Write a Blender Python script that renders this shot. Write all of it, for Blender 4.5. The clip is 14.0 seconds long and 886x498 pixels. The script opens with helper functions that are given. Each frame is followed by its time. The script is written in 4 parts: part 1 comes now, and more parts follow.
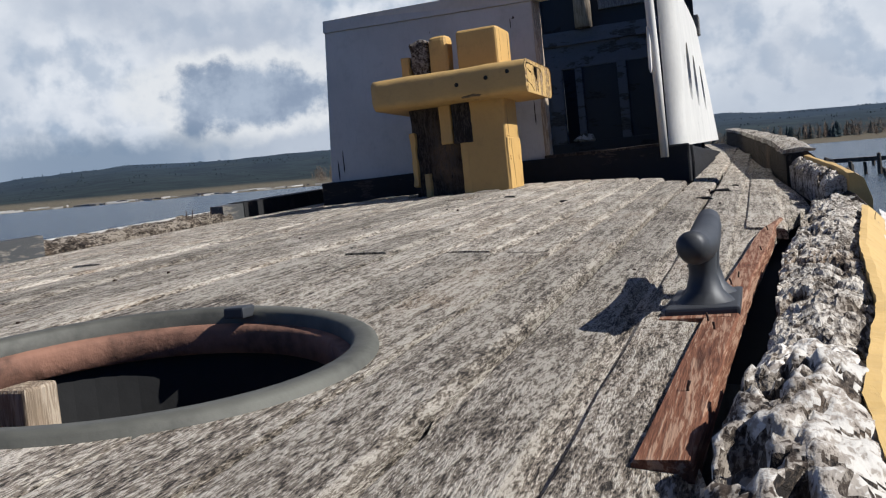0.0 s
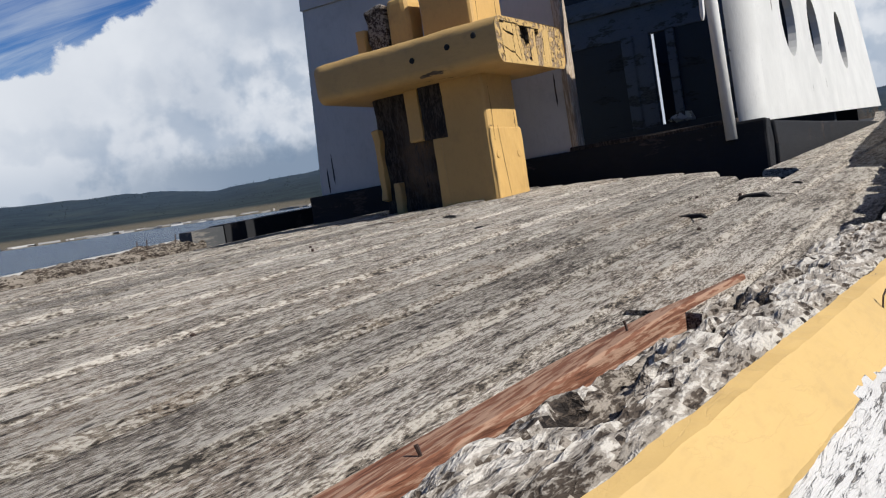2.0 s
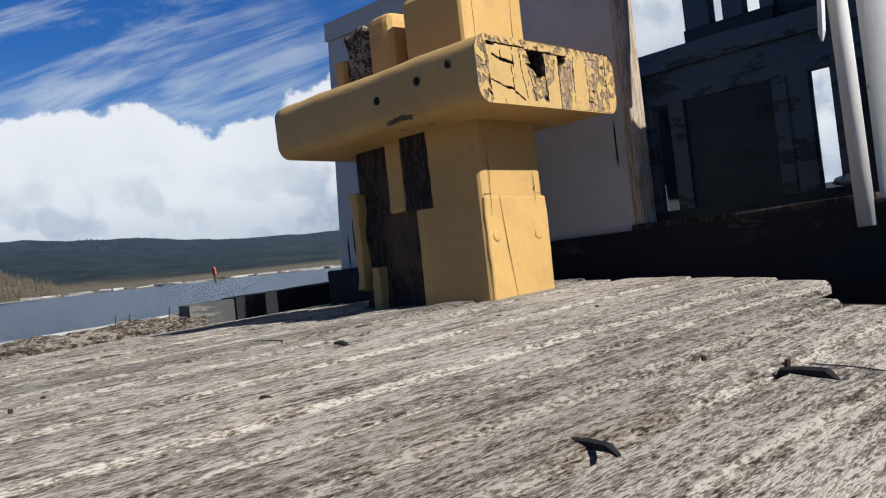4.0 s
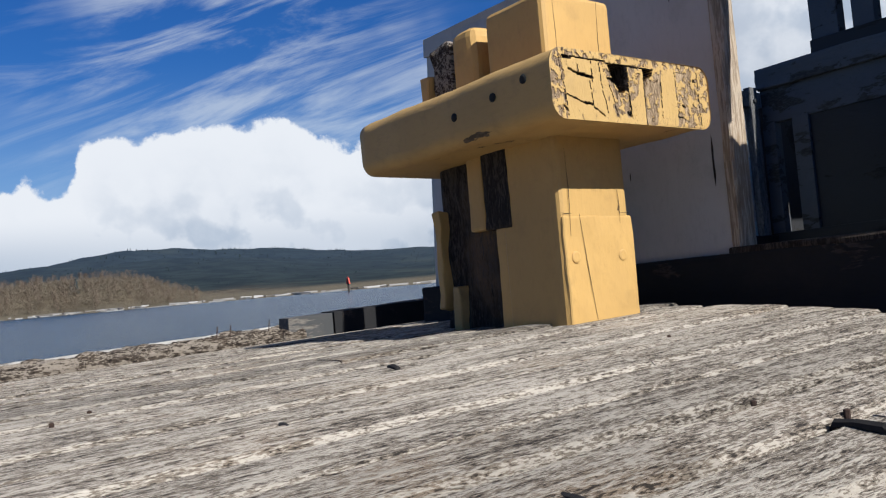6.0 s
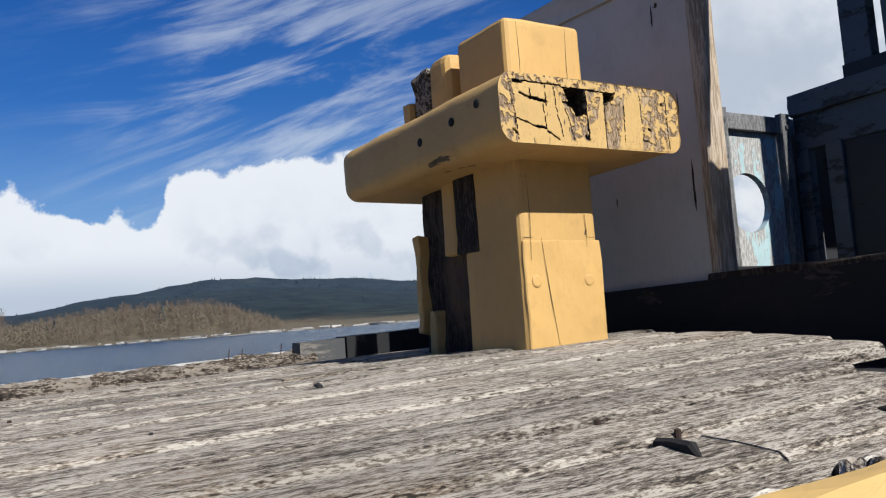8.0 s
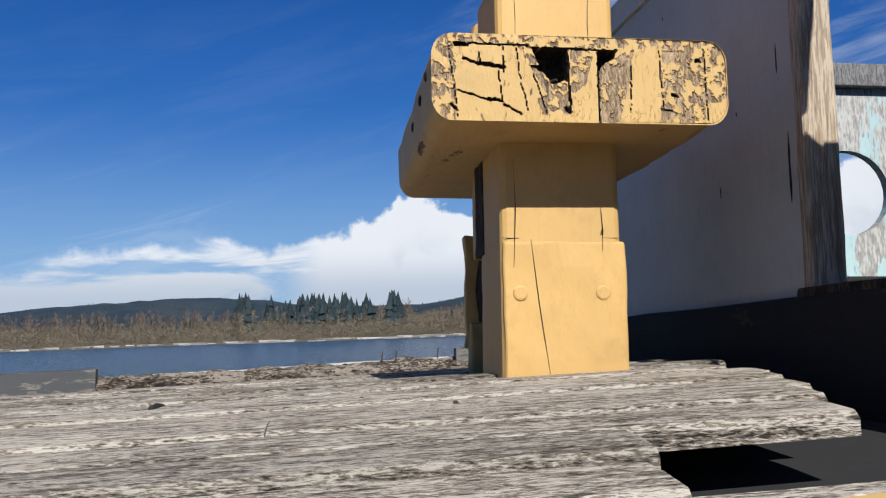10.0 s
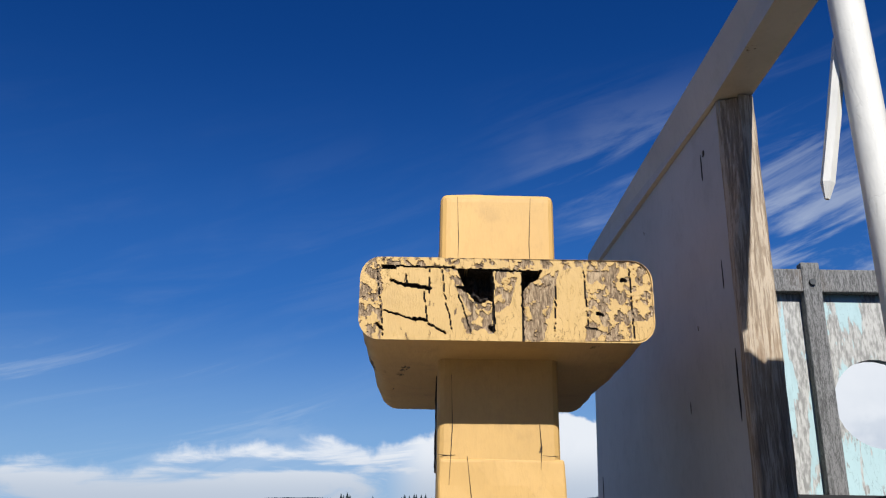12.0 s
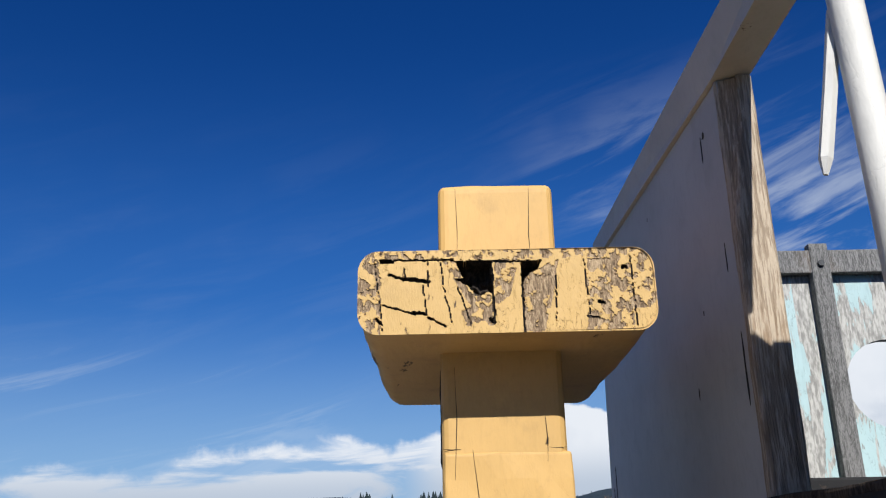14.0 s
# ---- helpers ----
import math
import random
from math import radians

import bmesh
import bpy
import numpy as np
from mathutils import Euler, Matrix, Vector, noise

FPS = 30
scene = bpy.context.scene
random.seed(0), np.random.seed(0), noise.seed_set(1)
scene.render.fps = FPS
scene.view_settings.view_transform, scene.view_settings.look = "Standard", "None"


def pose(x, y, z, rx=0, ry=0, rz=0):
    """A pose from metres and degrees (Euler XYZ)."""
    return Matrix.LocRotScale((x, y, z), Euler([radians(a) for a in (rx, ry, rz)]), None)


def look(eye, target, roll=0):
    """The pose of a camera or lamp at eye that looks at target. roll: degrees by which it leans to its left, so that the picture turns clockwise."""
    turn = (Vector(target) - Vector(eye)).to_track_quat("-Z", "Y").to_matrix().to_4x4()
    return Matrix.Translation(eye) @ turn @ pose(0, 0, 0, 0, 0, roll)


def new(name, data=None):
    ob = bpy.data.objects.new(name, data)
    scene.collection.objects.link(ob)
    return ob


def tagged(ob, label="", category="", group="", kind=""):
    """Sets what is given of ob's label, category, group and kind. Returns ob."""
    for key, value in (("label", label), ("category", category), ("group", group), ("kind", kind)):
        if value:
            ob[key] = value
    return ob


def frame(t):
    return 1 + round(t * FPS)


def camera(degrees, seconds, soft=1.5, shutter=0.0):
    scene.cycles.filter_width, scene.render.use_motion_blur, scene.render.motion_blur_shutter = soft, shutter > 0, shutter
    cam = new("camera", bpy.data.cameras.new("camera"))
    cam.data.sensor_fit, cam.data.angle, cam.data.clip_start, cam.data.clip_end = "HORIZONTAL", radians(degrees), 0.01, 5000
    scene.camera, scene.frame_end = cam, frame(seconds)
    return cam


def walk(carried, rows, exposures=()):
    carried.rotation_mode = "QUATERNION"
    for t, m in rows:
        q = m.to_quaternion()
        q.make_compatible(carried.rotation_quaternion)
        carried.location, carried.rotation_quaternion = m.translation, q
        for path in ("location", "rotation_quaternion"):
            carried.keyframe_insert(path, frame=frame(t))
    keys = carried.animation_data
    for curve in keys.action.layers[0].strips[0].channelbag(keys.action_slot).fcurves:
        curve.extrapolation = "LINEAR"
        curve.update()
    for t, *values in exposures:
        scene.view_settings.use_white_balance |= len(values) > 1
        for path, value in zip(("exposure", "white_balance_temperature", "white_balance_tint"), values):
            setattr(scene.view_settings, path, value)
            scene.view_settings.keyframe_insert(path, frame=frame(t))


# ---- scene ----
cam = camera(53.0, 14.0, soft=1.2)
METRES, EYE, TURN = 5.0, 0.28, 20.1
# the old boat lies a little by the head on its cradle: everything aboard is turned by this
BOAT = Matrix.Translation((-1, 2, 0)) @ Matrix.Rotation(radians(2.0), 4, (-0.643, -0.766, 0)) @ Matrix.Translation((1, -2, 0))
ROWS = [
    (0.0, 0.0, 0.0, 0.0, -0.37, -3.55, 5.9),
    (0.5, 0.0498, 0.0452, -0.0044, 1.1, -3.35, 6.4),
    (1.0, 0.1126, 0.1105, -0.0023, 3.58, -2.69, 7.3),
    (1.5, 0.1638, 0.1891, -0.0011, 9.36, -2.59, 8.34),
    (2.0, 0.185, 0.2775, -0.0032, 12.05, -2.61, 8.83),
    (2.5, 0.2175, 0.359, 0.0022, 13.59, -1.58, 8.9),
    (3.0, 0.2452, 0.4337, 0.0094, 17.57, -0.21, 7.86),
    (3.5, 0.2561, 0.4925, 0.0105, 21.02, 1.76, 6.77),
    (4.0, 0.2634, 0.5293, 0.0124, 25.07, 1.94, 6.2),
    (6.5, 0.2875, 0.5573, 0.0136, 34.45, 4.24, 4.65),
    (7.0, 0.2948, 0.5607, 0.0125, 35.38, 5.14, 4.54),
    (7.5, 0.3138, 0.5661, 0.0103, 36.31, 6.48, 4.4),
    (8.0, 0.3346, 0.589, 0.0045, 38.42, 6.01, 3.99),
    (10.5, 0.4137, 0.8184, 0.0083, 66.8, 9.07, 0.04),
    (11.0, 0.423, 0.8337, 0.0089, 68.79, 12.01, -1.02),
    (11.5, 0.4357, 0.8394, 0.0109, 69.1, 16.23, -0.81),
    (12.0, 0.4423, 0.8447, 0.0128, 69.14, 19.52, -0.77),
    (12.5, 0.4412, 0.8477, 0.0126, 69.61, 19.9, -0.42),
    (13.0, 0.4412, 0.8511, 0.0118, 70.42, 20.14, -0.04),
    (13.5, 0.4408, 0.8511, 0.0123, 70.54, 19.98, 0.26),
    (14.0, 0.4397, 0.8512, 0.0128, 70.46, 19.29, 0.98),
]
walk(cam, [(t, BOAT @ pose(0, 0, EYE, 0, 0, TURN) @ pose(METRES * x, METRES * y, METRES * z, 90 + pitch, roll, yaw)) for t, x, y, z, yaw, pitch, roll in ROWS], [(0.0, 0.42, 6100, 10), (1.0, 0.38, 6100, 10), (2.5, 0.32, 6100, 10), (4.0, 0.44, 6100, 10), (7.0, 0.48, 6100, 10), (14.0, 0.47, 6100, 10)])

# ---- world, sun ----
SUN = (BOAT.to_3x3() @ Vector((1.0, 0.10, 0.80))).normalized()
SUN_EL = math.asin(SUN.z)
SUN_AZ = math.atan2(SUN.y, SUN.x)


class Nodes:
    """Short hand for building a node tree."""

    def __init__(self, tree):
        self.t = tree
        tree.nodes.clear()

    def add(self, kind, **props):
        n = self.t.nodes.new(kind)
        for k, v in props.items():
            setattr(n, k, v)
        return n

    def put(self, sock, v):
        if isinstance(v, bpy.types.NodeSocket):
            self.t.links.new(v, sock)
        elif isinstance(v, (tuple, list)) and len(v) == 3 and sock.type == "RGBA":
            sock.default_value = (*v, 1)
        else:
            sock.default_value = v

    def m(self, op, a, b=0.0, c=0.0, clamp=False):
        n = self.add("ShaderNodeMath", operation=op, use_clamp=clamp)
        for i, v in enumerate((a, b, c)):
            self.put(n.inputs[i], v)
        return n.outputs[0]

    def v(self, op, a, b=(0, 0, 0)):
        n = self.add("ShaderNodeVectorMath", operation=op)
        self.put(n.inputs[0], a)
        self.put(n.inputs[1], b)
        return n.outputs[0]

    def xyz(self, x, y, z):
        n = self.add("ShaderNodeCombineXYZ")
        for i, v in enumerate((x, y, z)):
            self.put(n.inputs[i], v)
        return n.outputs[0]

    def split(self, a):
        n = self.add("ShaderNodeSeparateXYZ")
        self.put(n.inputs[0], a)
        return n.outputs[0], n.outputs[1], n.outputs[2]

    def noise(self, vec, scale, detail=4.0, rough=0.55, distort=0.0):
        n = self.add("ShaderNodeTexNoise")
        self.put(n.inputs["Vector"], vec)
        for k, v in (("Scale", scale), ("Detail", detail), ("Roughness", rough), ("Distortion", distort)):
            self.put(n.inputs[k], v)
        return n.outputs["Fac"]

    def step(self, x, lo, hi, a=0.0, b=1.0):
        n = self.add("ShaderNodeMapRange", interpolation_type="SMOOTHSTEP")
        for i, v in enumerate((x, lo, hi, a, b)):
            self.put(n.inputs[i], v)
        return n.outputs[0]

    def mix(self, f, a, b, blend="MIX"):
        n = self.add("ShaderNodeMix", data_type="RGBA", blend_type=blend)
        self.put(n.inputs[0], f)
        self.put(n.inputs[6], a)
        self.put(n.inputs[7], b)
        return n.outputs[2]


def build_sky():
    w = bpy.data.worlds.new("sky")
    scene.world = w
    w.use_nodes = True
    g = Nodes(w.node_tree)
    d = g.add("ShaderNodeTexCoord").outputs["Generated"]
    x, y, z = g.split(d)
    el = g.m("MULTIPLY", g.m("ARCSINE", z), 57.296)
    az = g.m("MULTIPLY", g.m("ARCTAN2", y, x), 57.296)
    az = g.m("ADD", az, g.m("MULTIPLY", g.m("LESS_THAN", az, 0.0), 360.0))
    sky = g.add("ShaderNodeTexSky", sky_type="NISHITA", sun_disc=False, sun_elevation=SUN_EL, sun_rotation=math.pi / 2 - SUN_AZ)
    sky.air_density, sky.dust_density, sky.ozone_density = 1.0, 0.0, 3.0
    blue = g.mix(1.0, sky.outputs[0], (0.044, 0.094, 0.158), "MULTIPLY")
    blue = g.mix(g.step(el, 1.0, 34.0), blue, g.mix(1.0, blue, (0.23, 0.50, 0.70), "MULTIPLY"))
    blue = g.mix(1.0, blue, g.mix(g.step(el, 0.0, 22.0), (0.55, 0.55, 0.58), (1.0, 1.0, 1.0)), "MULTIPLY")
    plane = g.xyz(g.m("MULTIPLY", az, 0.1), g.m("MULTIPLY", el, 0.1), 0.0)
    big = g.noise(plane, 0.9, 6.0, 0.5)
    puff = g.noise(g.v("ADD", plane, (7, 3, 0)), 3.1, 10.0, 0.57)
    lee = g.noise(g.v("ADD", plane, (6.92, 3.08, 0)), 3.1, 6.0, 0.5)
    form = g.m("SUBTRACT", g.noise(g.v("ADD", plane, (7, 3, 0)), 3.1, 6.0, 0.5), lee)
    # heaped clouds: their tops follow the bearing
    curve = g.add("ShaderNodeFloatCurve")
    tops = ((62, 0), (74, 12), (82, 22), (112, 22), (126, 20), (134, 15.5), (141, 11.8), (146, 9.8), (150, 9.0), (154, 10.8), (157, 10.2), (160, 10.3), (163, 9.9), (165.5, 8.8), (166.7, 6.8), (168, 7.6), (172, 8.0), (175, 8.8), (177, 7.0), (179, 6.7), (181, 6.4), (183, 5.9), (189, 6.1), (195, 5.5), (199, 4.6), (203, 4.8), (207, 4.2), (215, 4), (240, 0), (290, 0))
    cm = curve.mapping.curves[0]
    pts = [((a - 60) / 240, h / 40) for a, h in tops]
    cm.points[0].location, cm.points[1].location = (0, pts[0][1]), (1, pts[-1][1])
    for p in pts:
        cm.points.new(*p)
    curve.mapping.update()
    g.put(curve.inputs["Value"], g.m("DIVIDE", g.m("SUBTRACT", az, 60.0), 240.0, clamp=True))
    top = g.m("MULTIPLY", curve.outputs[0], 40.0)
    edge = g.m("ADD", g.m("SUBTRACT", top, el), g.m("MULTIPLY", g.m("SUBTRACT", puff, 0.5), g.step(az, 176.0, 184.0, 5.0, 3.4)))
    heap = g.step(edge, 0.0, g.step(az, 176.0, 184.0, 0.5, 0.9))
    gaps = g.step(g.m("ADD", big, g.step(az, 136.0, 150.0, 0.30, 0.12)), 0.36, 0.46)
    slots = g.noise(g.xyz(g.m("MULTIPLY", az, 0.028), g.m("MULTIPLY", el, 0.17), 4.0), 3.0, 8.0, 0.58, 0.5)
    gaps = g.m("MULTIPLY", gaps, g.m("MAXIMUM", g.step(slots, 0.40, 0.56, 0.12, 1.0), g.step(az, 184.0, 180.0)))
    heap = g.m("MULTIPLY", heap, gaps)
    # body of the heaps: bright heads, grey bellies
    depth = g.step(edge, 0.5, 9.0)
    lit = g.noise(g.v("ADD", plane, (1.3, 0.4, 2.0)), 1.8, 8.0, 0.52)
    shade = g.step(form, 0.10, -0.15)
    grey = g.m("MULTIPLY", depth, g.m("ADD", g.m("MULTIPLY", shade, 0.75), g.m("MULTIPLY", g.step(lit, 0.38, 0.70), 0.45)), clamp=True)
    grey = g.m("MAXIMUM", grey, g.m("MULTIPLY", g.step(el, 5.6, 2.2), g.step(az, 160.0, 172.0, 0.5, 0.75)))
    white = g.mix(grey, (1.42, 1.43, 1.44), (0.70, 0.82, 0.98))
    early = g.step(az, 150.0, 132.0)
    dull = g.step(g.noise(g.v("ADD", plane, (4.1, 9.4, 0)), 0.9, 7.0, 0.52), 0.38, 0.68)
    white = g.mix(g.m("MULTIPLY", early, dull), white, (0.84, 0.91, 1.02))
    # one dark rain cloud with a bright rim, over a slate bank low down
    ragged = g.m("MULTIPLY", g.m("SUBTRACT", g.noise(g.v("ADD", plane, (3, 5, 1)), 3.4, 9.0, 0.6), 0.5), 2.6)
    ex = g.m("DIVIDE", g.m("SUBTRACT", az, 121.5), 6.0)
    ey = g.m("DIVIDE", g.m("SUBTRACT", el, 5.4), 2.4)
    blob = g.m("ADD", g.m("ADD", g.m("MULTIPLY", ex, ex), g.m("MULTIPLY", ey, ey)), ragged)
    white = g.mix(g.m("MULTIPLY", g.step(blob, 1.9, 1.0), early), white, (1.36, 1.36, 1.34))
    white = g.mix(g.m("MULTIPLY", g.step(blob, 1.05, 0.45), early), white, g.mix(g.step(ragged, -0.35, 0.35), (0.48, 0.58, 0.74), (0.74, 0.84, 0.98)))
    bank = g.step(g.m("ADD", el, g.m("MULTIPLY", ragged, 1.6)), 4.2, 2.2)
    white = g.mix(g.m("MULTIPLY", g.m("MULTIPLY", bank, g.step(az, 118.0, 128.0)), g.m("MULTIPLY", early, 0.85)), white, (0.34, 0.46, 0.62))
    # thin streaks
    tilt = g.m("SUBTRACT", el, g.m("MULTIPLY", az, -0.28))
    streak = g.noise(g.xyz(g.m("MULTIPLY", az, 0.035), g.m("MULTIPLY", tilt, 0.22), 3.0), 1.6, 8.0, 0.62, 0.6)
    veil = g.noise(g.v("ADD", plane, (2, 8, 4)), 0.55, 4.0)
    where = g.m("MULTIPLY", g.step(az, 180.0, 160.0, 0.06, 1.0), g.step(el, 30.0, 14.0))
    cirrus = g.m("MULTIPLY", g.m("MULTIPLY", g.step(streak, 0.42, 0.66), g.step(veil, 0.34, 0.56)), where)
    low = g.m("MULTIPLY", g.m("MULTIPLY", g.step(streak, 0.50, 0.66), g.step(el, 12.5, 9.0)), g.m("MULTIPLY", g.step(az, 182.0, 192.0), 0.45))
    col = g.mix(g.m("MULTIPLY", g.m("MAXIMUM", cirrus, low), 0.64), blue, (1.05, 1.12, 1.2))
    haze = g.m("MULTIPLY", g.step(el, 15.0, 0.0, 0.0, 0.68), g.m("MULTIPLY", g.step(az, 66.0, 84.0), g.step(az, 240.0, 208.0)))
    col = g.mix(haze, col, (0.62, 0.92, 1.30))
    # a thin white veil high overhead
    col = g.mix(g.m("MULTIPLY", g.step(el, 46.0, 62.0), g.step(big, 0.2, 0.6, 0.5, 0.9)), col, (0.46, 0.47, 0.48))
    col = g.mix(heap, col, white)
    bg = g.add("ShaderNodeBackground")
    g.put(bg.inputs[0], col)
    bg.inputs[1].default_value = 0.43
    g.put(g.add("ShaderNodeOutputWorld").inputs[0], bg.outputs[0])


build_sky()
sun = new("sun", bpy.data.lights.new("sun", "SUN"))
sun.data.energy, sun.data.angle, sun.data.color = 5.0, radians(0.5), (1.0, 0.955, 0.88)
sun.matrix_basis = look(SUN * 40, (0, 0, 0))


# ---- materials ----
def material(name):
    m = bpy.data.materials.new(name)
    m.use_nodes = True
    g = Nodes(m.node_tree)
    b = g.add("ShaderNodeBsdfPrincipled")
    g.put(g.add("ShaderNodeOutputMaterial").inputs[0], b.outputs[0])
    return m, g, b


def relief(g, b, height, strength, dist=0.01):
    n = g.add("ShaderNodeBump")
    g.put(n.inputs["Height"], height)
    g.put(n.inputs["Strength"], strength)
    g.put(n.inputs["Distance"], dist)
    g.put(b.inputs["Normal"], n.outputs[0])


def coords(g, axis=None, long=8.0):
    """Place on the thing itself, squeezed along the grain."""
    p = g.add("ShaderNodeTexCoord").outputs["Object"]
    r = g.add("ShaderNodeObjectInfo").outputs["Random"]
    p = g.v("ADD", p, g.xyz(g.m("MULTIPLY", r, 17.0), g.m("MULTIPLY", r, 5.0), g.m("MULTIPLY", r, 9.0)))
    if axis is None:
        return p, p, r
    s = [1.0, 1.0, 1.0]
    s["xyz".index(axis)] = 1.0 / long
    return p, g.v("MULTIPLY", p, tuple(s)), r


def bare_wood(name, dark, mid, light, axis="y", rough=0.85, crack=0.5, long=5.0, bump=0.9, size=1.0, stain=(0.30, 0.19, 0.10)):
    """Weathered timber: bleached ridges of grain, dark checks between them, broad stains."""
    m, g, b = material(name)
    p, q, r = coords(g, axis, long)
    fine = g.noise(q, 330.0 * size, 3.0, 0.6, 0.3)
    ridge = g.noise(q, 95.0 * size, 5.0, 0.72, 0.6)
    s = [1.0, 1.0, 1.0]
    if axis:
        s["xyz".index(axis)] = 0.04
    broad = g.noise(g.v("MULTIPLY", p, tuple(s)), 60.0 * size, 5.0, 0.65, 0.2)
    patch = g.noise(p, 3.2, 6.0, 0.65)
    tint = g.noise(g.v("ADD", p, (4, 7, 1)), 1.7, 5.0, 0.6)
    h = g.m("ADD", g.m("ADD", g.m("MULTIPLY", ridge, 0.40), g.m("MULTIPLY", fine, 0.36)), g.m("MULTIPLY", broad, 0.24))
    h2 = g.m("ADD", h, g.m("MULTIPLY", g.m("SUBTRACT", patch, 0.5), -0.16))
    col = g.mix(g.step(h2, 0.485, 0.535), mid, light)
    col = g.mix(g.m("MULTIPLY", g.step(tint, 0.52, 0.72), 0.55), col, g.mix(g.step(h2, 0.42, 0.58), stain, light))
    col = g.mix(g.m("MULTIPLY", g.step(h2, 0.425, 0.468, 1.0, 0.0), crack), col, dark)
    col = g.mix(g.m("MULTIPLY", g.step(g.noise(q, 34.0 * size, 2.0, 0.5), 0.70, 0.74), 0.8), col, dark)
    col = g.mix(1.0, col, g.mix(r, (0.76, 0.75, 0.73), (1.14, 1.12, 1.09)), "MULTIPLY")
    g.put(b.inputs["Base Color"], col)
    b.inputs["Roughness"].default_value = rough
    b.inputs["Specular IOR Level"].default_value = 0.2
    relief(g, b, h, bump, 0.02)
    return m


def old_paint(name, colour, under=(0.16, 0.13, 0.10), wear=0.30, scale=14.0, axis="z", rough=0.6, bump=0.35, long=3.0, spec=0.35, hair_line=0.6, dirt=0.38):
    """Paint that has flaked and cracked; wear: the share that is gone, roughly."""
    m, g, b = material(name)
    p, q, r = coords(g, axis, long)
    flake = g.noise(q, scale, 8.0, 0.66, 0.3)
    grain = g.noise(q, scale * 9, 4.0, 0.6)
    cloud = g.noise(p, 3.0, 4.0, 0.6)
    gone = g.step(g.m("ADD", flake, g.m("MULTIPLY", g.m("SUBTRACT", cloud, 0.5), 0.35)), 0.26 + 0.42 * wear, 0.285 + 0.42 * wear, 1.0, 0.0)
    tone = g.mix(g.step(cloud, 0.3, 0.7), tuple(c * 0.86 for c in colour), colour)
    tone = g.mix(g.m("MULTIPLY", g.step(grain, 0.5, 0.75), 0.22), tone, tuple(c * 0.62 for c in colour))
    hair = g.noise(g.v("ADD", g.v("MULTIPLY", q, (1.0, 1.0, 1.0)), (3.0, 1.0, 2.0)), scale * 2.2, 5.0, 0.55, 0.8)
    line = g.m("MULTIPLY", g.step(g.m("ABSOLUTE", g.m("SUBTRACT", hair, 0.5)), 0.0, 0.010, 1.0, 0.0), g.step(cloud, 0.42, 0.58))
    grime = g.noise(g.v("ADD", p, (8, 2, 5)), 11.0, 8.0, 0.7)
    tone = g.mix(g.m("MULTIPLY", g.step(grime, 0.50, 0.72), dirt), tone, tuple(0.45 * c + 0.35 * u for c, u in zip(colour, under)))
    tone = g.mix(g.m("MULTIPLY", line, hair_line), tone, tuple(c * 0.35 for c in under))
    wood = g.mix(g.step(grain, 0.35, 0.65), tuple(c * 0.5 for c in under), under)
    g.put(b.inputs["Base Color"], g.mix(gone, tone, wood))
    g.put(b.inputs["Roughness"], g.m("ADD", g.m("MULTIPLY", gone, 0.25), rough))
    b.inputs["Specular IOR Level"].default_value = spec
    relief(g, b, g.m("SUBTRACT", g.m("MULTIPLY", grain, 0.35), g.m("ADD", g.m("MULTIPLY", gone, 0.6), g.m("MULTIPLY", line, 0.7 * hair_line))), bump, 0.008)
    return m


def plain(name, colour, rough=0.7, metal=0.0, scale=30.0, vary=0.35, bump=0.3):
    m, g, b = material(name)
    p, q, r = coords(g)
    n = g.noise(p, scale, 6.0, 0.6)
    c = g.noise(p, scale / 7, 3.0, 0.6)
    col = g.mix(g.m("MULTIPLY", g.step(n, 0.35, 0.7), vary), colour, tuple(k * 0.4 for k in colour))
    col = g.mix(g.m("MULTIPLY", g.step(c, 0.4, 0.65), vary), col, tuple(min(1, k * 1.5) for k in colour))
    g.put(b.inputs["Base Color"], col)
    g.put(b.inputs["Roughness"], g.m("ADD", g.m("MULTIPLY", c, 0.2), rough - 0.1))
    b.inputs["Metallic"].default_value = metal
    relief(g, b, n, bump, 0.004)
    return m


DECK = bare_wood("weathered deck wood", (0.021, 0.018, 0.015), (0.200, 0.169, 0.135), (0.492, 0.448, 0.383), "y", crack=0.92, bump=1.0, long=4.6, size=1.15)
ROT = bare_wood("rotten grey wood", (0.039, 0.028, 0.020), (0.250, 0.222, 0.187), (0.484, 0.448, 0.394), "y", crack=0.95, long=3.5, bump=1.0, size=0.42)
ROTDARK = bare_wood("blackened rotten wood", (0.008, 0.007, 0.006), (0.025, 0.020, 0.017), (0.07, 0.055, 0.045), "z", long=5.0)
BARE = bare_wood("bare tan wood", (0.066, 0.046, 0.030), (0.277, 0.218, 0.158), (0.436, 0.363, 0.277), "z", crack=0.35, long=14.0, size=0.6)
GREYWOOD = bare_wood("grey batten wood", (0.033, 0.033, 0.033), (0.145, 0.145, 0.145), (0.251, 0.251, 0.251), "z", crack=0.4)
REDWOOD = bare_wood("red stained board", (0.046, 0.018, 0.011), (0.178, 0.076, 0.043), (0.330, 0.205, 0.139), "y", crack=0.5, long=16.0, bump=0.4, size=0.6, stain=(0.224, 0.066, 0.033))
YELLOW = old_paint("yellow paint", (0.541, 0.333, 0.109), (0.132, 0.086, 0.046), 0.05, 9.0, "z", hair_line=0.08, dirt=0.30)
